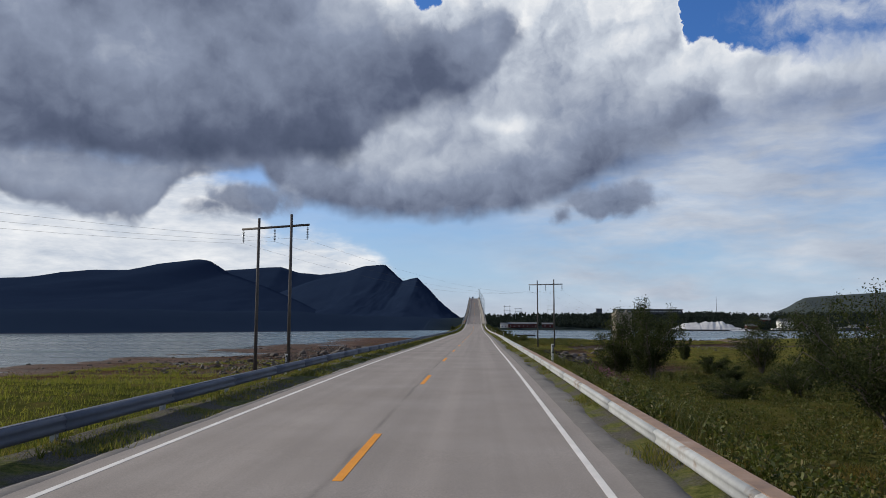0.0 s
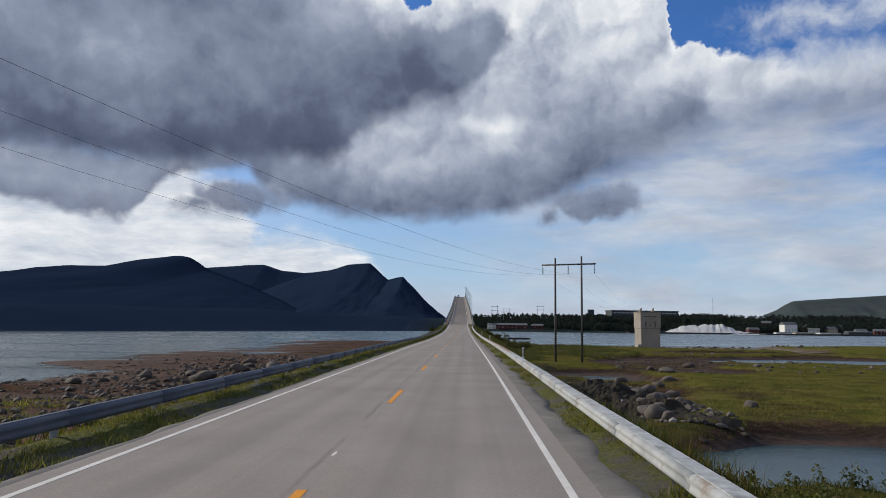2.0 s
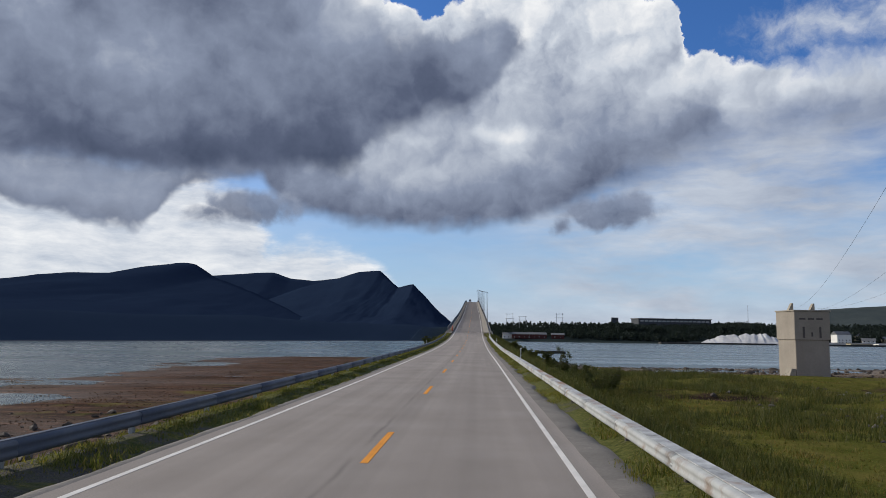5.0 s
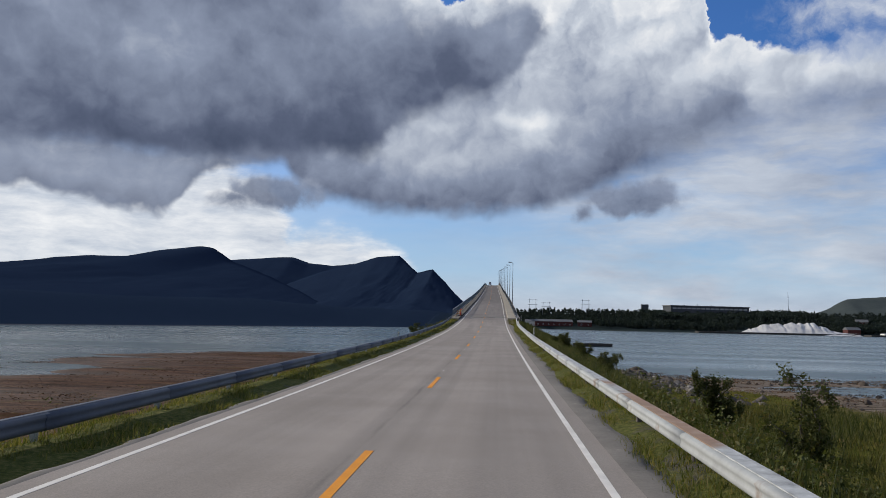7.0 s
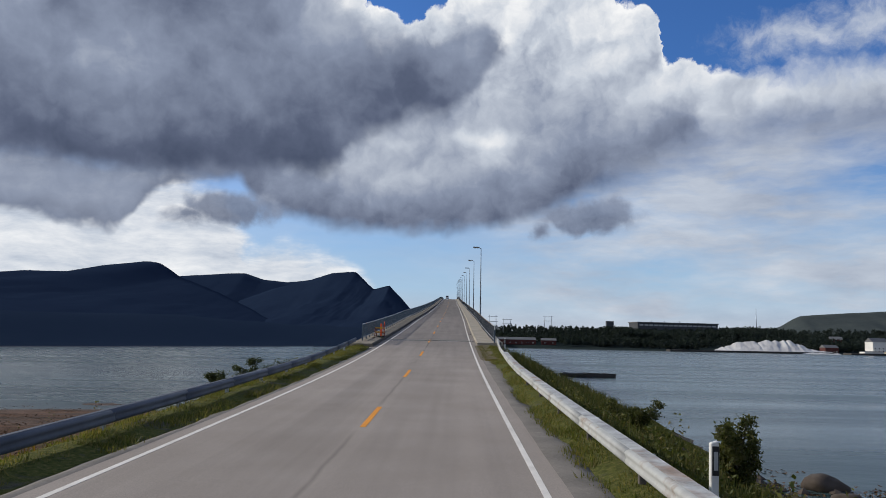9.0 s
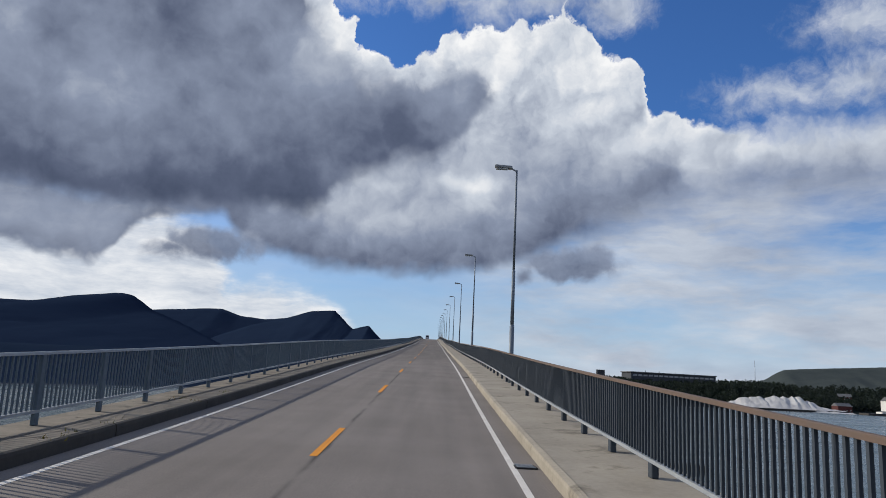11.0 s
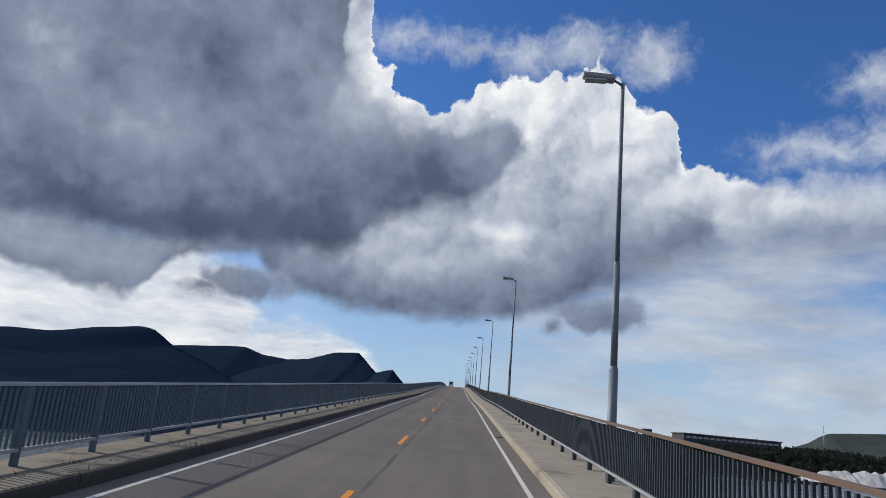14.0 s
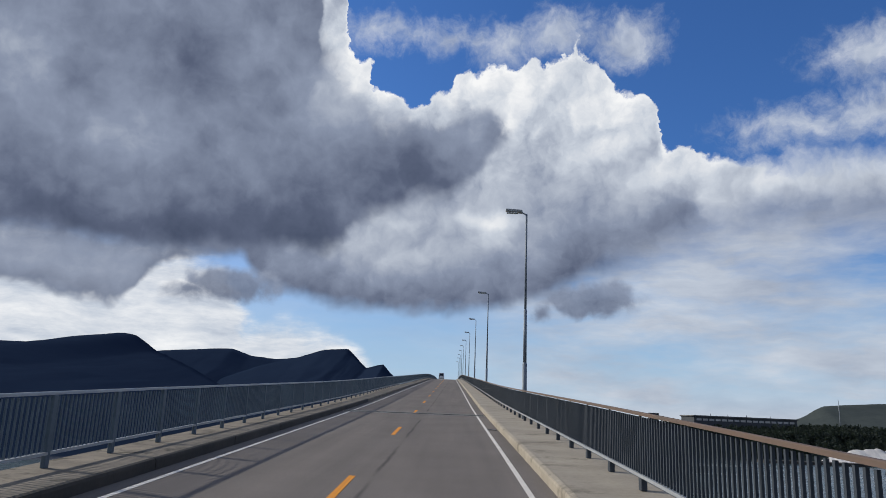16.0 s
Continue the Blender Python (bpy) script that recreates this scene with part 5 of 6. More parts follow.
def sow(n, x_of, y0, y1, keep, hmin, hmax, w, per=5, lean=0.45, spread=0.07):
    y = rng.uniform(y0, y1, n)
    x = x_of(n) + rx(y)
    z = ground_height(x, y)
    k = keep(x, y, z)
    x, y, z = x[k], y[k], z[k]
    clump = np.clip(0.75 + fbm(x / 1.6, y / 1.6, 2, 40) * 1.3, 0.25, 1.6)
    return blades(x, y, z, rng.uniform(hmin, hmax, len(x)) * clump, np.full(len(x), w), lean, per, spread)


def patchy(x, y, level, seed):
    return fbm(x / 2.5, y / 2.5, 3, seed) > level


def sow_verge(n, side, prof, a0, a1, y0, y1, keep, hmin, hmax, w):
    y = rng.uniform(y0, y1, n)
    a = rng.uniform(a0, a1, n)
    k = keep(a, y)
    a, y = a[k], y[k]
    z = rz(y) + np.interp(a, [p[0] for p in prof], [p[1] for p in prof])
    h = rng.uniform(hmin, hmax, len(a)) * np.clip(0.8 + fbm(a / 0.5, y / 1.1, 2, 41) * 1.5, 0.3, 1.8)
    return blades(rx(y) + side * a, y, z, h, np.full(len(a), w), 0.8, 5, 0.06)


dry = lambda x, y, z: z > SEA + 0.32 + fbm(x / 3, y / 3, 2, 51) * 0.5
heap("verge_grass", *sow_verge(44000, -1, TURF_L, 3.76, 5.4, -5, 326, lambda a, y: patchy(a, y, -0.12 - 0.45 * (a - 3.95), 60), 0.05, 0.17, 0.018), VERGE, "short uneven green and yellow verge grass under the guard rail", "grass")
heap("verge_grass", *sow_verge(48000, 1, TURF_R, 3.95, 5.3, -5, 326, lambda a, y: patchy(a, y, np.interp(y, [150, 215], [0.12, -0.35]) - 0.4 * (a - 4.2), 61), 0.05, 0.16, 0.018), VERGE, "short dry verge grass between gravel and guard rail", "grass")
heap("bank_grass", *sow(15000, lambda n: rng.uniform(5.2, 14, n), 0, 84, dry, 0.15, 0.55, 0.022, 6, 0.7, 0.14), GRASS, "dark tall grass beside the guard rail", "grass")
heap("bank_grass", *sow(9000, lambda n: rng.uniform(5.2, 11, n), 84, 172, lambda x, y, z: dry(x, y, z) & patchy(x, y, 0.0, 72), 0.08, 0.3, 0.022, 5, 0.6, 0.12), GRASS, "thin dark grass on the stony bank", "grass")
heap("bank_grass", *sow(22000, lambda n: rng.uniform(5.2, 14, n), 172, 330, dry, 0.2, 0.62, 0.024, 6, 0.6, 0.14), LUSH, "tall rough grass down the road's bank", "grass")
lush = lambda x, y, z: (z > SEA + 0.5) & patchy(x / 2, y / 2, -0.25, 70)
heap("shore_grass", *sow(16000, lambda n: rng.uniform(8.5, 36, n), 192, 262, lush, 0.35, 0.85, 0.035, 5, 0.6, 0.15), LUSH, "tall lush green grass below the road's bank", "grass")
heap("bank_grass", *sow(16000, lambda n: -rng.uniform(5.3, 10, n), 0, 330, dry, 0.15, 0.45, 0.03, 5, 0.6, 0.12), GRASS, "rough grass down the road's bank", "grass")
heap("meadow_grass", *sow(42000, lambda n: 9 + 50 * rng.uniform(0, 1, n) ** 1.5, 10, 100, dry, 0.08, 0.3, 0.03, 5, 0.9, 0.2), GRASS, "dark rough meadow grass among the scrub", "grass")
heap("meadow_grass", *sow(72000, lambda n: 10 + 56 * rng.uniform(0, 1, n) ** 1.5, 100, 300, lambda x, y, z: z > SEA + 0.55 + fbm(x / 3, y / 3, 2, 51) * 0.4, 0.06, 0.24, 0.045, 4, 0.9, 0.22), SALT_GRASS, "short green and brown salt meadow grass by the shore", "grass")
heap("meadow_grass", *sow(22000, lambda n: -rng.uniform(6, 45, n), 10, 118, dry, 0.15, 0.45, 0.05, 4, 0.7, 0.2), HAY, "yellow-green meadow grass behind the guard rail", "grass")


def weeds(n, x_of, y0, y1, keep, hmin, hmax, label, leaf=0.040):
    """Leafy stalks: small leaves set round a thin stem."""
    y = rng.uniform(y0, y1, n)
    x = x_of(n) + rx(y)
    z = ground_height(x, y)
    k = keep(x, y, z)
    x, y, z = x[k], y[k], z[k]
    h = rng.uniform(hmin, hmax, len(x)) * np.clip(0.8 + fbm(x / 3, y / 3, 2, 77), 0.4, 1.5)
    per = 30
    n = len(x) * per
    u = rng.uniform(0.1, 1.0, n)
    a = rng.uniform(0, 2 * np.pi, n)
    H = np.repeat(h, per)
    r = (0.05 + 0.20 * np.sin(np.pi * u)) * np.sqrt(H) * rng.uniform(0.4, 1.2, n)
    c = np.stack([np.repeat(x, per) + np.cos(a) * r, np.repeat(y, per) + np.sin(a) * r, np.repeat(z, per) + u * H], -1)
    return heap("weeds", *leaf_quads(c, leaf * 0.38, leaf), WEEDS, label, "plants")


def leaf_quads(c, smin, smax):
    n = len(c)
    d = rng.normal(0, 1, (n, 3))
    d /= np.linalg.norm(d, axis=1)[:, None]
    e = np.cross(d, rng.normal(0, 1, (n, 3)))
    e /= np.linalg.norm(e, axis=1)[:, None] + 1e-9
    s = rng.uniform(smin, smax, n)[:, None]
    V = np.stack([c - d * s, c + e * s * 0.5, c + d * s, c - e * s * 0.5], 1).reshape(-1, 3)
    i = np.arange(n) * 4
    return V, np.stack([i, i + 1, i + 2, i + 3], -1).tolist()


weeds(4200, lambda n: 5.2 + 5.0 * rng.uniform(0, 1, n) ** 1.5, 0, 68, lambda x, y, z: dry(x, y, z) & patchy(x / 1.5, y / 1.5, -0.12, 69), 0.25, 0.75, "leafy roadside weeds along the guard rail", 0.055)
weeds(360, lambda n: rng.uniform(5.4, 9.0, n), 68, 150, dry, 0.15, 0.5, "sparse leafy weeds on the stony bank")
weeds(2800, lambda n: 5.4 + 10 * rng.uniform(0, 1, n) ** 1.3, 188, 303, lambda x, y, z: dry(x, y, z) & patchy(x / 1.5, y / 1.5, -0.2, 69), 0.3, 0.9, "dense leafy weeds and scrub on the bank", 0.06)
weeds(5600, lambda n: rng.uniform(8.5, 46, n), 22, 96, lambda x, y, z: dry(x, y, z) & patchy(x / 1.6, y / 1.6, -0.12, 68), 0.3, 1.1, "dark rough scrub in the meadow", 0.085)
weeds(900, lambda n: -rng.uniform(5.2, 8.5, n), 198, 318, dry, 0.3, 0.7, "scattered leafy weeds on the bank")
weeds(900, lambda n: -rng.uniform(4.0, 5.0, n), 20, 324, lambda x, y, z: patchy(x, y, 0.15, 66), 0.12, 0.3, "low leafy weeds in the verge")

# pink flower stalks
fx, fy = rng.normal(10.5, 0.45, 100), rng.normal(54.5, 1.8, 100)
fz = ground_height(fx, fy)
c = np.repeat(np.stack([fx, fy, fz + 1.05], -1), 14, 0) + rng.normal(0, 1, (100 * 14, 3)) * (0.05, 0.05, 0.16)
heap("fireweed", *leaf_quads(c, 0.03, 0.055), BLOSSOM, "pink fireweed blossoms among the weeds", "flowers")
heap("fireweed_stalks", *blades(fx, fy, fz, np.full(100, 1.15), np.full(100, 0.03), 0.15, 3, 0.05), WEEDS, "green stalks of the pink fireweed", "flowers")


# ---------------------------------------------------------------- shrubs and small trees
def shrub(x, y, height, width, seed, label, dense=1.0, leg=0.05, leaf=None):
    r = np.random.default_rng(seed)
    z = float(ground_height(x, y)) - 0.1
    o = base("shrub", x, y, z, label, "shrub", "shrubs beside the road")
    bm = bmesh.new()
    tips = []
    stems = int(r.integers(6, 11))
    for s in range(stems):
        a = s * 2 * math.pi / stems + r.uniform(-0.4, 0.4)
        reach, top = width * 0.62 * r.uniform(0.2, 1.25), height * r.uniform(0.3, 1.0) ** 0.8
        p = Vector((r.normal(0, 0.12), r.normal(0, 0.12), 0))
        prev, rad = p, 0.02 + 0.011 * height
        for k in range(1, 7):
            u = k / 6
            q = Vector((math.cos(a) * reach * u ** 1.3 + r.normal(0, 0.10), math.sin(a) * reach * u ** 1.3 + r.normal(0, 0.10), top * u))
            rod(bm, prev, q, rad * (1.05 - 0.85 * (k - 1) / 6), rad * (1.05 - 0.85 * u), 6, False)
            if k >= 2:
                for t in range(3):
                    w = q + Vector(r.normal(0, 1, 3)).normalized() * (0.16 * width * r.uniform(0.5, 1.3))
                    w.z = max(w.z, 0.12 * height)
                    rod(bm, q, w, rad * 0.28, rad * 0.1, 4, False)
                    tips += [w, q.lerp(w, 0.6)]
            prev = q
    part("wood", bm, BARK, o)
    per = int(46 * dense * (1 + height * 0.09))
    pts = np.array([list(t) for t in tips])
    c = np.repeat(pts, per, 0) + r.normal(0, 1, (len(pts) * per, 3)) * (0.055 * width, 0.055 * width, 0.045 * height)
    c = c[c[:, 2] > leg * height * r.uniform(0.6, 1.3, len(c))]
    V, faces = leaf_quads(c, 0.03, 0.055 + 0.007 * height)
    me = bpy.data.meshes.new("crown")
    me.from_pydata(V.tolist(), [], faces)
    me.materials.append(leaf or LEAVES)
    put("crown", me, o)


for k, (x, y, h, w) in enumerate(((15.0, 76.0, 6.0, 4.4), (17.8, 79.0, 6.4, 4.6), (17.2, 72.0, 7.4, 4.0), (19.0, 54.7, 1.1, 3.4), (20.4, 39.5, 6.2, 5.6), (30.0, 80.7, 5.6, 5.6), (36.5, 81.2, 6.6, 6.4), (33.5, 69.0, 5.2, 5.6), (42.0, 76.0, 6.6, 6.4), (24.8, 46.0, 5.6, 5.0), (25.0, 80.3, 2.0, 2.6), (27.0, 62.0, 2.2, 3.0), (23.5, 57.0, 2.6, 3.2), (31.0, 60.0, 3.0, 3.6))):
    shrub(x, y, h, w, 100 + k, "dark green leafy willow scrub in the rough meadow", 0.9, 0.1)
for k, (x, y, h, w) in enumerate(((29.5, 106.3, 2.7, 1.6), (22.0, 66.0, 1.5, 1.8))):
    shrub(x, y, h, w, 130 + k, "small green sapling in the grass")
for k, (x, y, h, w) in enumerate(((11.5, 237.5, 3.3, 2.0), (10.6, 243.8, 2.7, 1.1), (10.7, 274.5, 1.8, 1.6), (9.3, 279.0, 1.6, 1.5), (9.0, 292.6, 1.8, 1.2), (8.4, 300.8, 1.2, 1.5), (11.2, 227.2, 1.7, 2.2), (13.2, 231.8, 2.2, 2.4), (12.6, 224.0, 1.9, 2.4), (14.8, 226.5, 2.0, 2.6), (11.0, 216.5, 1.5, 2.4), (16.0, 235.5, 1.6, 2.6))):
    shrub(x, y, h, w, 160 + k, "green bush on the weedy bank beside the road", 0.7, 0.08, OLIVE)
for k, (x, y, h, w) in enumerate(((-8.6, 313.7, 1.8, 2.2), (-8.2, 306.4, 1.2, 1.6), (-9.0, 218.0, 1.3, 1.8))):
    shrub(x, y, h, w, 190 + k, "small green bush behind the guard rail", 0.8)


# ---------------------------------------------------------------- stones on the shore
def stone_mesh(seed, rough=0.3, sub=2, cut=0.72):
    bm = bmesh.new()
    bmesh.ops.create_icosphere(bm, subdivisions=sub, radius=1.0)
    off = Vector((seed * 3.7, seed * 1.3, seed * 0.7))
    for v in bm.verts:
        k = noise.noise(v.co * 0.9 + off) * rough * 1.6 + noise.noise(v.co * 2.3 + off) * rough * 0.6
        v.co *= 1 + k
        v.co.z = max(v.co.z * 0.72, -0.5)
    cuts = random.Random(seed)
    for k in range(7):
        n = Vector((cuts.gauss(0, 1), cuts.gauss(0, 1), cuts.gauss(0.3, 0.8))).normalized()
        for v in bm.verts:
            over = v.co.dot(n) - cut
            if over > 0:
                v.co -= n * over * 0.85
    for f in bm.faces:
        f.smooth = sub > 2
    me = bpy.data.meshes.new("boulder")
    bm.to_mesh(me)
    bm.free()
    me.materials.append(STONE)
    return me


stones = [stone_mesh(k, 0.22 + 0.05 * (k % 4), 3) for k in range(10)]


def boulder(x, y, r, k, label="weathered brown-grey boulder on the tidal flat"):
    ob = new("boulder", stones[k % len(stones)])
    z = float(ground_height(x, y))
    q = random.Random(k * 7 + 1)
    ob.matrix_basis = Matrix.LocRotScale((x, y, z + r * 0.22), Euler((q.uniform(-0.2, 0.2), q.uniform(-0.2, 0.2), q.uniform(0, 6.3))), (r * q.uniform(0.8, 1.3), r * q.uniform(0.7, 1.0), r * q.uniform(0.7, 1.0)))
    tagged(ob, label, "boulder", "boulders on the shore")


BIG = [(-21, 152.7, 1.15), (-23.5, 148.1, 1.0), (-23, 134.3, 1.2), (-25.5, 158.2, 0.8), (-19, 156.4, 0.6), (-27, 142.6, 0.7), (-20, 139.8, 0.6), (-30, 138.0, 0.8), (-33, 129.7, 0.7), (-18, 163.8, 0.6), (-28, 167.4, 0.7), (-24, 174.8, 0.6), (-31, 110.4, 0.6), (-22, 182.2, 0.7), (-17, 188.6, 0.5)]
for k, (x, y, r) in enumerate(BIG):
    boulder(x, y, r, k)
BIG_R = [(20.0, 310.5, 0.95), (19.2, 307.0, 0.7), (18.4, 303.0, 0.55), (17.6, 296.0, 0.6), (18.2, 288.5, 0.45), (17.2, 281.0, 0.5), (25, 149.0, 0.75), (22, 161.0, 0.6), (27, 164.7, 0.7), (22.5, 139.8, 0.9), (31, 156.4, 0.5), (34, 171.1, 0.7), (17, 126.0, 0.75), (17, 136.2, 0.7), (15, 123.3, 0.8), (16, 125.1, 0.6), (15, 115.0, 0.7), (12.5, 104.9, 0.8), (13.6, 108.6, 0.7), (14.4, 118.7, 0.8), (19.5, 131.6, 0.6), (46, 187.7, 0.9), (52, 189.5, 0.8), (58, 193.2, 0.9), (20, 111.3, 0.5), (41, 163.8, 0.6)]
for k, (x, y, r) in enumerate(BIG_R):
    boulder(x, y, r, k + 30, "pale grey boulder at the edge of the shore")


def rubble(n, place, rmin, rmax, label, cut=0.72):
    """Small stones, each a lump of its own, too many to count."""
    src = []
    for k in range(6):
        me = stone_mesh(60 + k, 0.35, 2 if rmax > 0.6 else 1, cut)
        src.append((np.array([v.co[:] for v in me.vertices]), np.array([f.vertices[:] for f in me.polygons])))
        bpy.data.meshes.remove(me)
    x, y = place(n)
    z = ground_height(x, y)
    ok = z > SEA - 0.25
    x, y, z = x[ok], y[ok], z[ok]
    V, F, off = [], [], 0
    r = rmin * (rmax / rmin) ** (rng.uniform(0, 1, len(x)) ** 2.2)
    for i in range(len(x)):
        v, f = src[i % 6]
        a = rng.uniform(0, 6.28)
        c, s = math.cos(a), math.sin(a)
        w = v * (r[i] * rng.uniform(0.8, 1.4), r[i] * rng.uniform(0.7, 1.1), r[i] * rng.uniform(0.6, 1.0))
        V.append(np.stack([w[:, 0] * c - w[:, 1] * s + x[i], w[:, 0] * s + w[:, 1] * c + y[i], w[:, 2] + z[i] + r[i] * 0.15], -1))
        F.append(f + off)
        off += len(v)
    heap("shore_stones", np.concatenate(V), np.concatenate(F), STONE, label, "stones", False)


rubble(6000, lambda n: (-10 - np.abs(rng.normal(0, 14, n)), 82 + 122 * rng.beta(1.2, 1.6, n)), 0.09, 0.58, "scattered brown and grey stones on the tidal flat", 0.5)
rubble(900, lambda n: (-rng.uniform(8.5, 14, n), rng.uniform(92, 318, n)), 0.12, 0.45, "stones heaped at the foot of the bank")
rubble(800, lambda n: (rng.uniform(6.2, 11, n), rng.uniform(102, 168, n)), 0.08, 0.42, "dark stones of the road's bank")
rubble(900, lambda n: (rng.uniform(7.5, 17, n), np.clip(rng.normal(114, 7, n), 103, 128)), 0.08, 0.38, "dark broken stones of the shore bank")
rubble(120, lambda n: (8.2 + 9.0 * rng.uniform(0, 1, n) ** 1.3, 112 + rng.normal(0, 4.5, n)), 0.15, 0.6, "broken angular blocks tumbled down the shore bank", 0.42)
rubble(1000, lambda n: (rng.uniform(22, 62, n), rng.uniform(150, 232, n)), 0.06, 0.42, "small stones strewn over the wet meadow")
rubble(900, lambda n: (rng.uniform(9, 60, n), rng.uniform(262, 308, n)), 0.06, 0.35, "stones and weed along the waterline")
rubble(500, lambda n: (rng.uniform(30, 110, n), rng.uniform(272, 315, n)), 0.15, 0.7, "stones along the waterline")
rubble(620, lambda n: (17.0 + rng.normal(0, 1.1, n), rng.uniform(262, 314, n)), 0.10, 0.55, "grey stones along the foot of the bank")
# seaweed in flat clumps
sx, sy = np.concatenate([-rng.uniform(14, 58, 16000), rng.uniform(16, 70, 11000)]), np.concatenate([rng.uniform(84, 345, 16000), rng.uniform(258, 316, 11000)])
sz = ground_height(sx, sy)
k = (sz < SEA + 0.45) & (sz > SEA - np.where(sx > 0, 0.45, 0.12)) & (fbm(sx / 9, sy / 1.8, 3, 91) > np.where(sx > 0, 0.04, 0.0))
sz = np.maximum(sz, SEA)
heap("seaweed", *blades(sx[k], sy[k], sz[k] + 0.03, np.full(k.sum(), 0.07), np.full(k.sum(), 0.11), 5.5, 5, 0.5), SEAWEED, "brown seaweed lying on the tidal flats", "seaweed")


def earth_bank():
    """A broken edge of dark peat and soil at the meadow's end."""
    u, v = np.meshgrid(np.linspace(0, 1, 90), np.linspace(0, 1, 44))
    y = 103 + 25 * u
    x = 8.6 + 8.5 * v + 1.5 * fbm(u * 6, v * 0, 2, 17)
    up = np.sin(np.pi * v) ** 0.6 * np.sin(np.pi * u) ** 0.4
    z = ground_height(x, y) - 0.25 + up * (0.65 + 1.1 * fbm(x / 1.6, y / 1.6, 4, 18) + 0.5 * np.abs(fbm(x / 0.6, y / 0.6, 2, 19)))
    V = np.stack([x, y, z], -1).reshape(-1, 3)
    i = (np.arange(43)[:, None] * 90 + np.arange(89)[None]).ravel()
    me = mesh_of("earth_bank", V, np.stack([i, i + 90, i + 91, i + 1], -1).tolist(), PEAT)
    tagged(put("earth_bank", me), "broken dark peat bank strewn with rocks", "bank", kind="structure")


earth_bank()
for k, (x, y, r) in enumerate([(14.9, 123.1, 0.62), (16.4, 119.9, 0.5), (15.8, 116.7, 0.75), (13.6, 112.8, 0.55), (12.5, 106.4, 0.8), (18.4, 123.3, 0.6), (11.8, 115.2, 0.5), (15.0, 129.1, 0.45), (12.9, 104.1, 0.5), (16.9, 116.1, 0.5)]):
    boulder(x, y, r, k + 60, "pale angular block of rock on the dark peat bank")


# ---------------------------------------------------------------- marker posts
def marker_post():
    o = base("marker_post", 0, 0, 0, "white plastic roadside marker post with a black reflector panel", "marker post", "marker posts along the road")
    bm = bmesh.new()
    box(bm, -0.055, -0.04, -0.35, 0.055, 0.04, 1.0)
    for v in bm.verts:
        if v.co.z > 0.9 and v.co.x < 0:
            v.co.z -= 0.03
    bevelled(bm, 0.012)
    part("post", bm, POST_WHITE, o)
    bm = bmesh.new()
    box(bm, -0.04, -0.046, 0.55, 0.057, 0.02, 0.93)
    bevelled(bm, 0.004)
    panel = part("panel", bm, BLACK, o)
    bm = bmesh.new()
    box(bm, -0.02, -0.050, 0.62, 0.035, -0.04, 0.86)
    part("reflector", bm, GLINT, panel)
    return o


mp = marker_post()
first = True
for x, y in ((5.2, 39.6), (4.95, 102.8), (5.1, 159), (5.4, 215.3), (5.4, 283.5), (5.75, 328.6), (-7.4, 39.6), (-6.2, 159), (-6.4, 276)):
    m = pose(x + float(rx(y)), y, max(float(ground_height(x, y)), float(rz(y)) - 0.6), 0, random.uniform(-2, 2), random.uniform(-6, 6))
    if first:
        mp.matrix_basis, first = m, False
    else:
        copy_thing(mp, m)


# ---------------------------------------------------------------- on the bridge
def expansion_joint(y):
    o = base("expansion_joint", float(rx(y)), y, float(rz(y)), "steel expansion joint across the bridge deck", "joint", "joints in the bridge deck")
    for d, w, mat, nm in ((-0.42, 0.11, WHITE_PAINT, "edge_bar"), (0.42, 0.11, WHITE_PAINT, "edge_bar"), (0.0, 0.30, RUBBER, "gap_seal")):
        bm = bmesh.new()
        rise = float(rz(y + d) - rz(y))
        box(bm, -3.58, d - w, rise - 0.05, 3.64, d + w, rise + (0.018 if nm == "edge_bar" else 0.012))
        part(nm, bm, mat, o)


expansion_joint(333.9)
expansion_joint(511.0)


def work_barrier(x, y):
    z = float(rz(y)) + 0.211
    o = base("work_barrier", x + float(rx(y)), y, z, "red and yellow trestle barrier standing on the walkway", "barrier")
    o.scale = (0.9, 0.92, 0.76)
    for sx in (-0.35, 0.35):
        for sy in (-0.75, 0.75):
            bm = bmesh.new()
            rod(bm, (sx * 1.1, sy, 0), (sx, sy, 1.0 if sx < 0 else 1.25), 0.035, 0.03, 8)
            part("leg", bm, RED_RAIL, o)
    for h in (0.38, 0.82):
        for sx in (-0.35, 0.35):
            bm = bmesh.new()
            box(bm, sx - 0.02, -0.85, h, sx + 0.02, 0.85, h + 0.13)
            bevelled(bm, 0.006)
            board = part("board", bm, RED_RAIL, o)
            for k in (-0.45, 0.25):
                bm = bmesh.new()
                box(bm, sx - 0.024, k, h + 0.004, sx + 0.024, k + 0.3, h + 0.126)
                part("band", bm, BAND_YELLOW, board)
        for sy in (-0.8, 0.8):
            bm = bmesh.new()
            box(bm, -0.33, sy - 0.02, h + 0.01, 0.33, sy + 0.02, h + 0.12)
            bevelled(bm, 0.006)
            part("end_board", bm, BAND_YELLOW if sy < 0 else RED_RAIL, o)
    bm = bmesh.new()
    rod(bm, (0.35, 0.75, 1.2), (0.33, 0.72, 1.62), 0.05, 0.03, 8)
    part("flag", bm, ORANGE, o)


work_barrier(-4.2, 335.0)


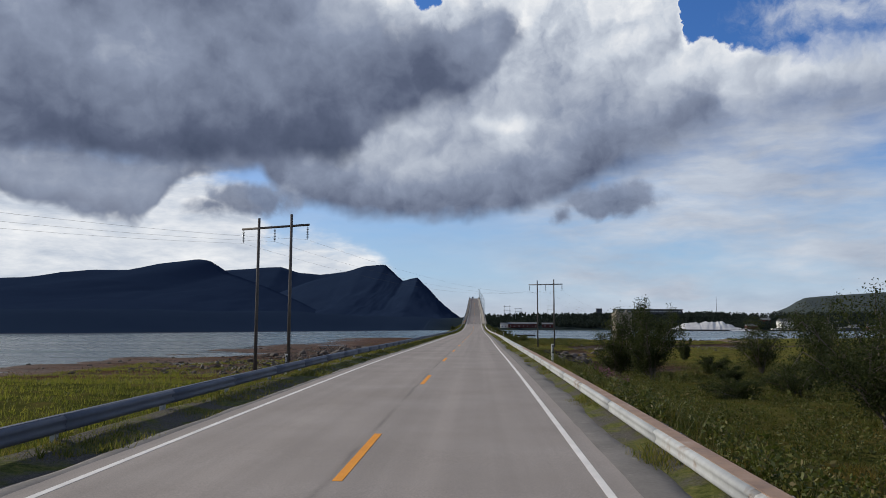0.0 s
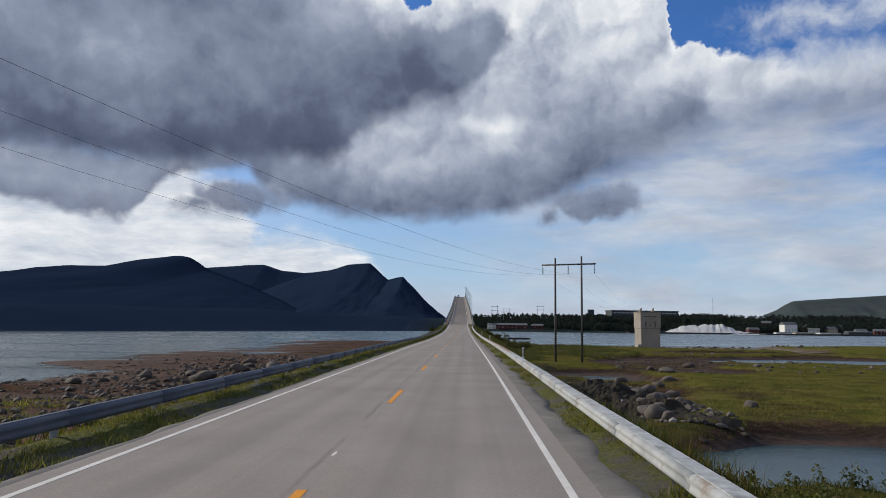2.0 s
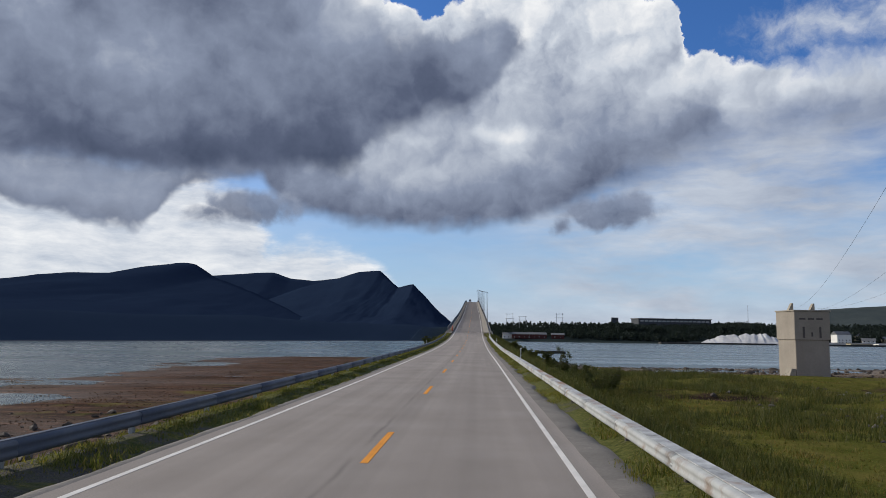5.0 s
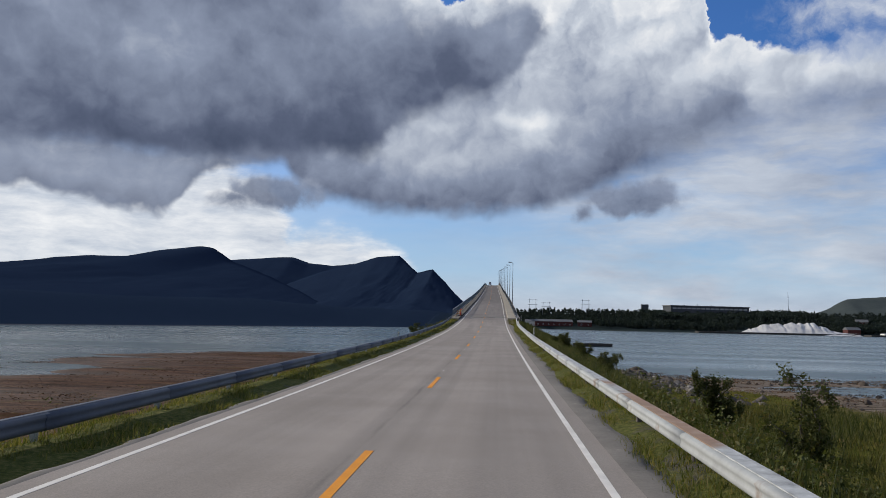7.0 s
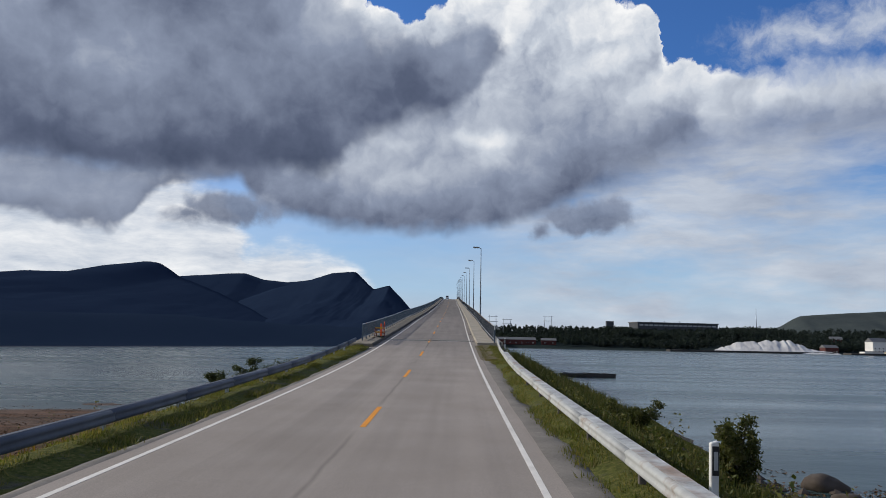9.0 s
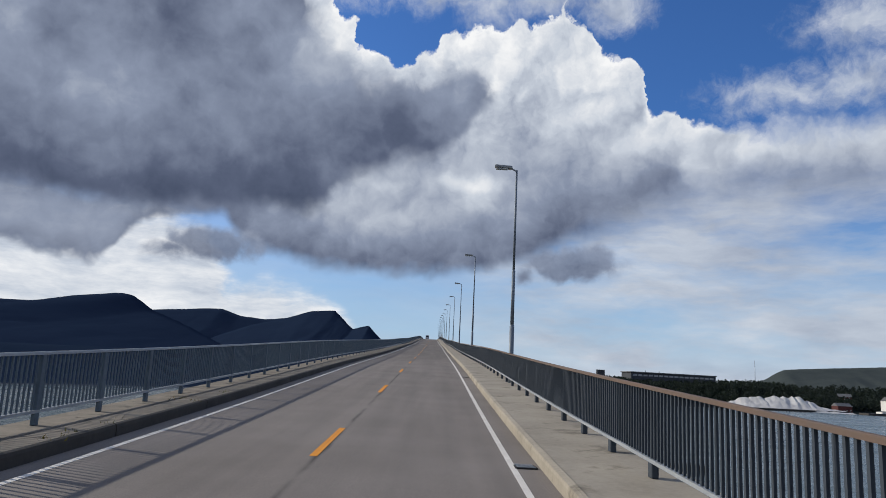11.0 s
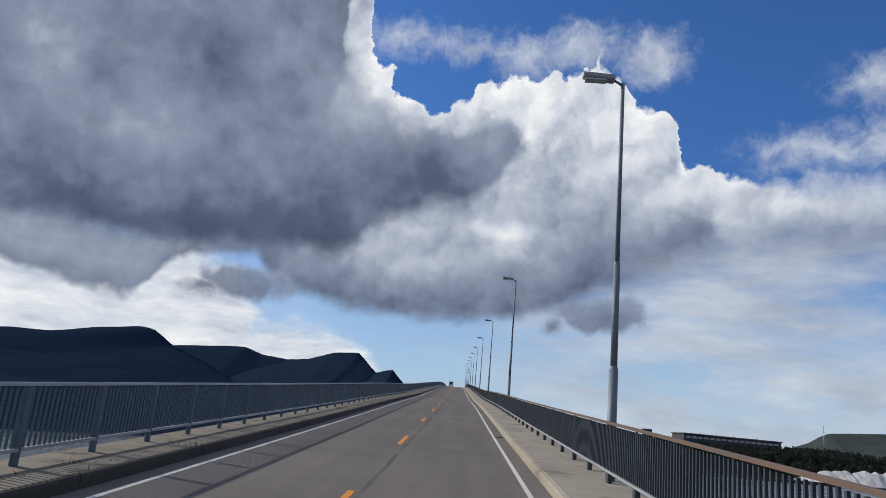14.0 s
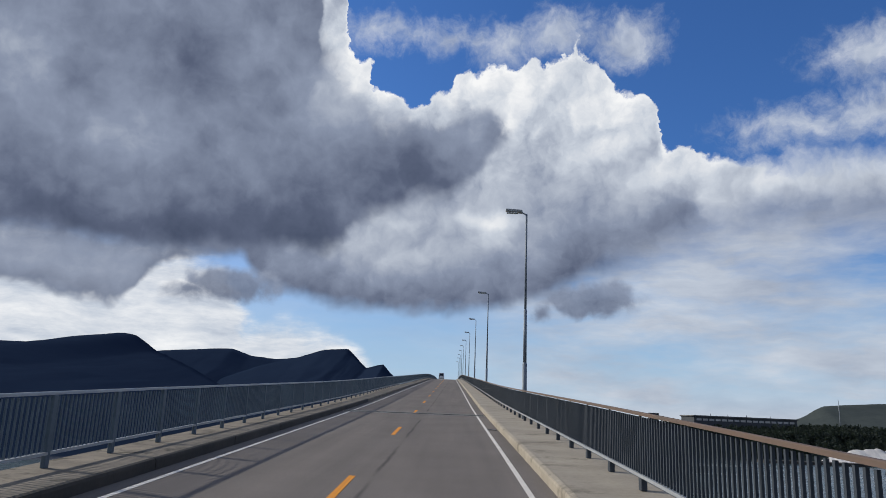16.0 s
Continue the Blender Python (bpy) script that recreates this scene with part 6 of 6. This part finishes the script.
def marker_panel(x, y):
    z = float(rz(y)) + 0.211
    o = base("lane_marker", x + float(rx(y)), y, z, "upright orange marker panel with a yellow band on a rubber foot", "marker")
    bm = bmesh.new()
    box(bm, -0.32, -0.22, 0, 0.32, 0.22, 0.09)
    bevelled(bm, 0.03)
    part("foot", bm, RUBBER, o)
    bm = bmesh.new()
    box(bm, -0.07, -0.03, 0.085, 0.07, 0.03, 1.10)
    bevelled(bm, 0.025, 2)
    p = part("panel", bm, ORANGE, o)
    bm = bmesh.new()
    box(bm, -0.072, -0.033, 0.68, 0.072, 0.033, 0.86)
    part("band", bm, BAND_YELLOW, p)


marker_panel(-3.95, 333.5)


def drain(lat, y):
    o = base("drain_grate", float(rx(y)) + lat, y, float(rz(y)) + 0.002, "small dark iron drain grate at the kerb", "drain", "drains along the kerb")
    bm = bmesh.new()
    box(bm, -0.18, -0.3, -0.02, 0.18, 0.3, 0.006)
    fr = part("frame", bm, RUBBER, o)
    for k in range(5):
        bm = bmesh.new()
        box(bm, -0.15, -0.24 + k * 0.11, 0.0, 0.15, -0.19 + k * 0.11, 0.012)
        part("bar", bm, STEEL, fr)


for y in (345, 371, 397, 423, 449, 475, 501):
    drain(3.45, y)
# weeds that grow in the kerb's joints
ky = np.concatenate([rng.uniform(328, 345, 150), rng.uniform(345, 480, 260)])
kx = np.where(rng.uniform(0, 1, len(ky)) < 0.75, -3.75 - rng.uniform(0, 0.25, len(ky)), -4.4 + rng.normal(0, 0.05, len(ky)))
k = fbm(ky / 1.3, ky * 0, 2, 95) > 0.1
heap("kerb_weeds", *blades(kx[k] + rx(ky[k]), ky[k], rz(ky[k]) + 0.21, np.full(k.sum(), 0.09), np.full(k.sum(), 0.02), 1.2, 6, 0.09), GRASS, "small dry weeds in the joints of the kerb", "weeds")
gx, gy = rng.uniform(3.6, 4.6, 2600), rng.uniform(314, 328, 2600)
heap("kerb_grass", *blades(gx, gy, rz(gy) + 0.02, np.full(2600, 0.09), np.full(2600, 0.014), 0.9, 5, 0.06), SALT_GRASS, "thin grass before the end of the walkway", "grass")
# paving slabs of the walkway, with open joints
for y in np.arange(DECK + 0.2, 404, 2.6):
    strip("slab", span(float(y), float(y) + 2.57, 1.3), [(-4.78, 0.204), (-4.42, 0.206), (-4.42, 0.16), (-4.78, 0.16)], SLAB, bridge).matrix_local = back_inv
    strip("slab", span(float(y), float(y) + 2.57, 1.3), [(-4.36, 0.207), (-3.80, 0.211), (-3.80, 0.15), (-4.36, 0.15)], SLAB, bridge).matrix_local = back_inv


def rail_end():
    """The dark end post of the railing and its white guard plate."""
    y = DECK + 0.15
    o = base("railing_end", float(rx(y)) + RAIL_R, y, float(rz(y)) + 0.28, "dark steel end post with a pale battered plate", "post")
    bm = bmesh.new()
    box(bm, -0.06, -0.09, -0.5, 0.06, 0.09, 1.0)
    bevelled(bm, 0.015)
    part("post", bm, RAIL_PAINT, o)
    bm = bmesh.new()
    box(bm, -0.05, -0.13, 0.90, 0.055, -0.04, 1.24)
    bevelled(bm, 0.03, 2)
    part("plate", bm, POST_WHITE, o)


rail_end()


# ---------------------------------------------------------------- van beyond the crest
def van(x, y):
    o = base("van", x, y, float(rz(y)), "small white van coming over the crest of the bridge", "van")
    bm = bmesh.new()
    box(bm, -0.95, -2.4, 0.35, 0.95, 2.4, 2.2)
    for v in bm.verts:
        if v.co.z > 1 and v.co.y < 0:
            v.co.y += 0.9
            v.co.x *= 0.86
    bevelled(bm, 0.1, 2)
    part("body", bm, VAN_PAINT, o)
    bm = bmesh.new()
    v = [bm.verts.new(p) for p in ((-0.75, -2.14, 1.15), (0.75, -2.14, 1.15), (0.66, -1.66, 1.98), (-0.66, -1.66, 1.98))]
    bm.faces.new(v)
    part("windscreen", bm, DARK_PANE, o)
    for sx in (-0.85, 0.85):
        for sy in (-1.5, 1.5):
            bm = bmesh.new()
            rod(bm, (sx - 0.1, sy, 0.33), (sx + 0.1, sy, 0.33), 0.33, 0.33, 14)
            part("wheel", bm, RUBBER, o)
    for sx in (-0.7, 0.7):
        bm = bmesh.new()
        box(bm, sx - 0.14, -2.43, 0.75, sx + 0.14, -2.3, 0.95)
        part("headlight", bm, GLINT, o)


van(float(rx(738)) - 1.6, 738)


# ---------------------------------------------------------------- the far shore
def house(x, y, w, d, h, roof, wall, top, turn=0.0, label="", group="houses across the water", windows=3, storeys=1, name="house"):
    z = float(ground_height(x, y)) - 0.5
    o = base(name, x, y, z, label, name.replace("_", " "), group)
    o.rotation_euler = (0, 0, radians(turn))
    bm = bmesh.new()
    box(bm, -w / 2, -d / 2, 0, w / 2, d / 2, h)
    part("wall", bm, wall, o)
    bm = bmesh.new()
    e = 0.35
    pts = [(-w / 2 - e, -d / 2 - e, h - 0.05), (w / 2 + e, -d / 2 - e, h - 0.05), (w / 2 + e, d / 2 + e, h - 0.05), (-w / 2 - e, d / 2 + e, h - 0.05), (-w / 2 - e, 0, h + roof), (w / 2 + e, 0, h + roof)]
    v = [bm.verts.new(p) for p in pts]
    for f in ((0, 1, 5, 4), (2, 3, 4, 5), (0, 4, 3), (1, 2, 5), (0, 3, 2, 1)):
        bm.faces.new([v[i] for i in f])
    rf = part("roof", bm, top, o)
    if name == "house":
        bm = bmesh.new()
        box(bm, w * 0.2, -0.4, h + roof * 0.5, w * 0.2 + 0.7, 0.4, h + roof + 0.8)
        part("chimney", bm, QUAY, rf)
    for s in range(storeys):
        for k in range(windows):
            cx = -w / 2 + w * (k + 0.5) / windows
            zz = 1.3 + s * 2.6
            bm = bmesh.new()
            box(bm, cx - 0.62, -d / 2 - 0.05, zz - 0.1, cx + 0.62, -d / 2 + 0.05, zz + 1.3)
            win = part("window", bm, WHITE_WOOD, o)
            bm = bmesh.new()
            box(bm, cx - 0.5, -d / 2 - 0.08, zz, cx + 0.5, -d / 2, zz + 1.2)
            part("pane", bm, DARK_PANE, win)
    return o


house(64, 1046, 41, 14, 5.0, 2.5, RED_WOOD, ROOF_GREY, 2, "long red boarded boathouse with a grey roof", "sheds across the water", 7, 1, "shed")
house(40, 1050, 14, 11, 5.0, 2.2, WHITE_WOOD, ROOF_GREY, 0, "pale boarded shed beside the red boathouse", "sheds across the water", 3, 1, "shed")
house(98, 1042, 15, 10, 4.6, 2.2, RED_WOOD, ROOF_GREY, -4, "small red boarded shed near the shore", "sheds across the water", 2, 1, "shed")
house(354, 980, 13, 9, 6.0, 2.6, RED_WOOD, ROOF_GREY, 6, "red boarded house behind the white heap", windows=4)
house(392, 968, 17, 10, 13.0, 3.6, WHITE_WOOD, ROOF_GREY, 12, "tall pale two-storey house on the quay", windows=4, storeys=3)
house(378, 952, 17, 9, 4.4, 0.6, WHITE_WOOD, ROOF_GREY, 0, "low white warehouse on the quay", "warehouses on the quay", 3, 1, "warehouse")
house(402, 951, 22, 10, 4.8, 0.6, OCHRE_WOOD, ROOF_GREY, 2, "low pale warehouse with a flat roof on the quay", "warehouses on the quay", 4, 1, "warehouse")
house(431, 950, 24, 11, 5.0, 0.7, WHITE_WOOD, ROOF_GREY, -2, "low white warehouse on the quay", "warehouses on the quay", 4, 1, "warehouse")
house(464, 948, 28, 12, 6.4, 0.8, HALL, ROOF_GREY, 0, "grey warehouse with a dark door on the quay", "warehouses on the quay", 3, 1, "warehouse")
for k, (x, y, w) in enumerate(((398, 990, 13), (425, 1002, 12), (452, 984, 13), (480, 992, 14), (505, 978, 12), (410, 1040, 11), (456, 1050, 12), (372, 1070, 12), (300, 1130, 14), (345, 1150, 13), (520, 1030, 12), (560, 1000, 13))):
    house(x + 38, y + 8, w, 8.5, 5.2, 3.0, (WHITE_WOOD, OCHRE_WOOD, WHITE_WOOD, RED_WOOD)[k % 4], ROOF_GREY, (k * 37) % 50 - 25, ("white", "pale yellow", "white", "red")[k % 4] + " boarded house with a pitched roof on the slope", windows=3, storeys=2)


def long_hall():
    x, y = 270, 1190
    o = base("industrial_hall", x, y, 19, "long dark grey industrial hall on the wooded ridge", "building")
    o.rotation_euler = (0, 0, radians(14))
    bm = bmesh.new()
    box(bm, -54, -11, -12, 54, 11, 9.0)
    part("wall", bm, HALL, o)
    bm = bmesh.new()
    box(bm, -55, -12, 9.0, 55, 12, 10.0)
    part("roof", bm, ROOF_GREY, o)
    for k in range(16):
        bm = bmesh.new()
        box(bm, -51.5 + k * 6.5, -11.1, 5.4, -46.5 + k * 6.5, -10.9, 7.2)
        part("window", bm, GLINT, o)
    for k in (-30, -12, 8, 34):
        bm = bmesh.new()
        rod(bm, (k, 0, 10.0), (k, 0, 12.0), 0.35, 0.35, 8)
        part("vent", bm, STEEL, o)


long_hall()


def white_heap():
    """A long heap of white bulk with a row of cone tops."""
    n, w = 90, 26
    u, v = np.meshgrid(np.linspace(0, 1, n), np.linspace(-1, 1, w))
    x, y = 252 + 103 * u, 1000 - 30 * u + v * 19
    crest = np.interp(u, [0, 0.08, 0.2, 0.3, 0.5, 0.64, 0.74, 0.82, 1], [0, 3.6, 7.4, 10.6, 11.2, 11.3, 7.6, 3.8, 1.1])
    cones = np.abs(((u * 13 + 2.2 * fbm(u * 6, 0.2 * v, 3, 14)) % 1) - 0.5) * 3.4 + 2.0 * fbm(u * 22, v * 2, 3, 16)
    z = np.maximum(crest * (1 - np.abs(v) ** 1.15) - cones * (1 - np.abs(v)) * np.clip(crest / 5, 0, 1) + fbm(x / 5, y / 5, 3, 15) * 0.7, -0.6)
    V = np.stack([x, y, z + ground_height(x, y)], -1).reshape(-1, 3)
    i = (np.arange(w - 1)[:, None] * n + np.arange(n - 1)[None]).ravel()
    me = bpy.data.meshes.new("white_mound")
    me.from_pydata(V.tolist(), [], np.stack([i, i + 1, i + n + 1, i + n], -1).tolist())
    me.materials.append(SALT)
    tagged(put("white_mound", me), "long white heap of crushed stone on the quay", "heap")


white_heap()
bm = bmesh.new()
for x0, x1, y0 in ((200, 352, 962), (352, 620, 937)):
    box(bm, x0, y0, SEA - 3, x1, y0 + 14, SEA + 1.7)
tagged(part("quay", bm, QUAY, None), "dark low stone quay along the far shore", "quay", kind="structure")


def jetty():
    bm = bmesh.new()
    box(bm, -5.2, -1.4, -2.0, 5.2, 1.4, 0.7)
    bmesh.ops.subdivide_edges(bm, edges=list(bm.edges), cuts=5, use_grid_fill=True)
    for v in bm.verts:
        v.co += Vector((noise.noise(v.co * 0.8), noise.noise(v.co * 0.8 + Vector((5, 0, 0))), noise.noise(v.co * 0.8 + Vector((0, 9, 0))))) * 0.45
    tagged(part("stone_jetty", bm, QUAY, None, m=Matrix.Translation((28.5, 422.5, SEA))), "dark low stone jetty in the water", "jetty")


jetty()


def mast(x, y, h):
    z = float(ground_height(x, y))
    o = base("radio_mast", x, y, z, "thin steel radio mast above the trees", "mast")
    bm = bmesh.new()
    rod(bm, (0, 0, 0), (0, 0, h), 0.5, 0.22, 6)
    part("pole", bm, STEEL, o)
    bm = bmesh.new()
    rod(bm, (-1.2, 0, h * 0.8), (1.2, 0, h * 0.8), 0.15, 0.15, 5)
    part("antenna", bm, STEEL, o)


mast(400, 1261, 37)


def pylon(x, y, h):
    z = float(ground_height(x, y))
    o = base("pylon", x, y, z, "far steel power pylon on the ridge", "pylon", "pylons on the ridge")
    for s in (-4.2, 4.2):
        bm = bmesh.new()
        rod(bm, (s * 1.2, 0, 0), (s, 0, h), 0.45, 0.25, 6)
        part("leg", bm, STEEL, o)
    for k in (0.93, 0.66):
        bm = bmesh.new()
        rod(bm, (-6.5, 0, h * k), (6.5, 0, h * k), 0.25, 0.25, 6)
        part("crossarm", bm, STEEL, o)


pylon(49, 1220, 24)
pylon(68, 1230, 18)
pylon(121, 1230, 20)
house(200, 1230, 9, 7, 14, 0.4, HALL, ROOF_GREY, 0, "square dark concrete hut on the ridge", "huts on the ridge", 1, 1, "hut")


def woods(n, x0, x1, depth, hmin, hmax, seed, label, start=30):
    r = np.random.default_rng(seed)
    x = r.uniform(x0, x1, n)
    y = np.interp(x, [-100, 20, 120, 300, 700, 1500], [1040, 1010, 990, 962, 1000, 900]) + start + depth * r.uniform(0, 1, n) ** 1.2
    clear = (np.abs(x - 294) < 54) & (y < 1024)
    clear |= (np.abs(x - 450) < 100) & (y < 985) | (np.abs(x - 66) < 46) & (y < 1062)
    x, y = x[~clear], y[~clear]
    z = ground_height(x, y)
    per = 44
    h = r.uniform(hmin, hmax, len(x))
    a, u = r.uniform(0, 2 * np.pi, (len(x), per)), r.uniform(0.08, 1, (len(x), per))
    conifer = r.uniform(0, 1, len(x))[:, None] < 0.10
    rad = np.where(conifer, 0.24 * (1.02 - u), 0.36 * np.sin(np.pi * np.clip(u * 0.9 + 0.08, 0, 1)) ** 0.7) * h[:, None] * r.uniform(0.5, 1.15, a.shape)
    c = np.stack([x[:, None] + np.cos(a) * rad, y[:, None] + np.sin(a) * rad, z[:, None] + u * h[:, None]], -1).reshape(-1, 3)
    heap("far_woods", *leaf_quads(c, 0.8, 1.7), FAR_TREES_HAZED, label, "trees")


woods(1500, -10, 230, 240, 3.5, 7.5, 5, "low dark scrub on the slope across the water")
woods(2000, 230, 640, 240, 5.5, 10.5, 12, "dark green woods on the slope across the water")
woods(900, 560, 1400, 400, 6, 11, 6, "dark green woods along the far shore")
woods(900, 180, 370, 70, 8, 13, 9, "dark green belt of trees before the hall", 120)
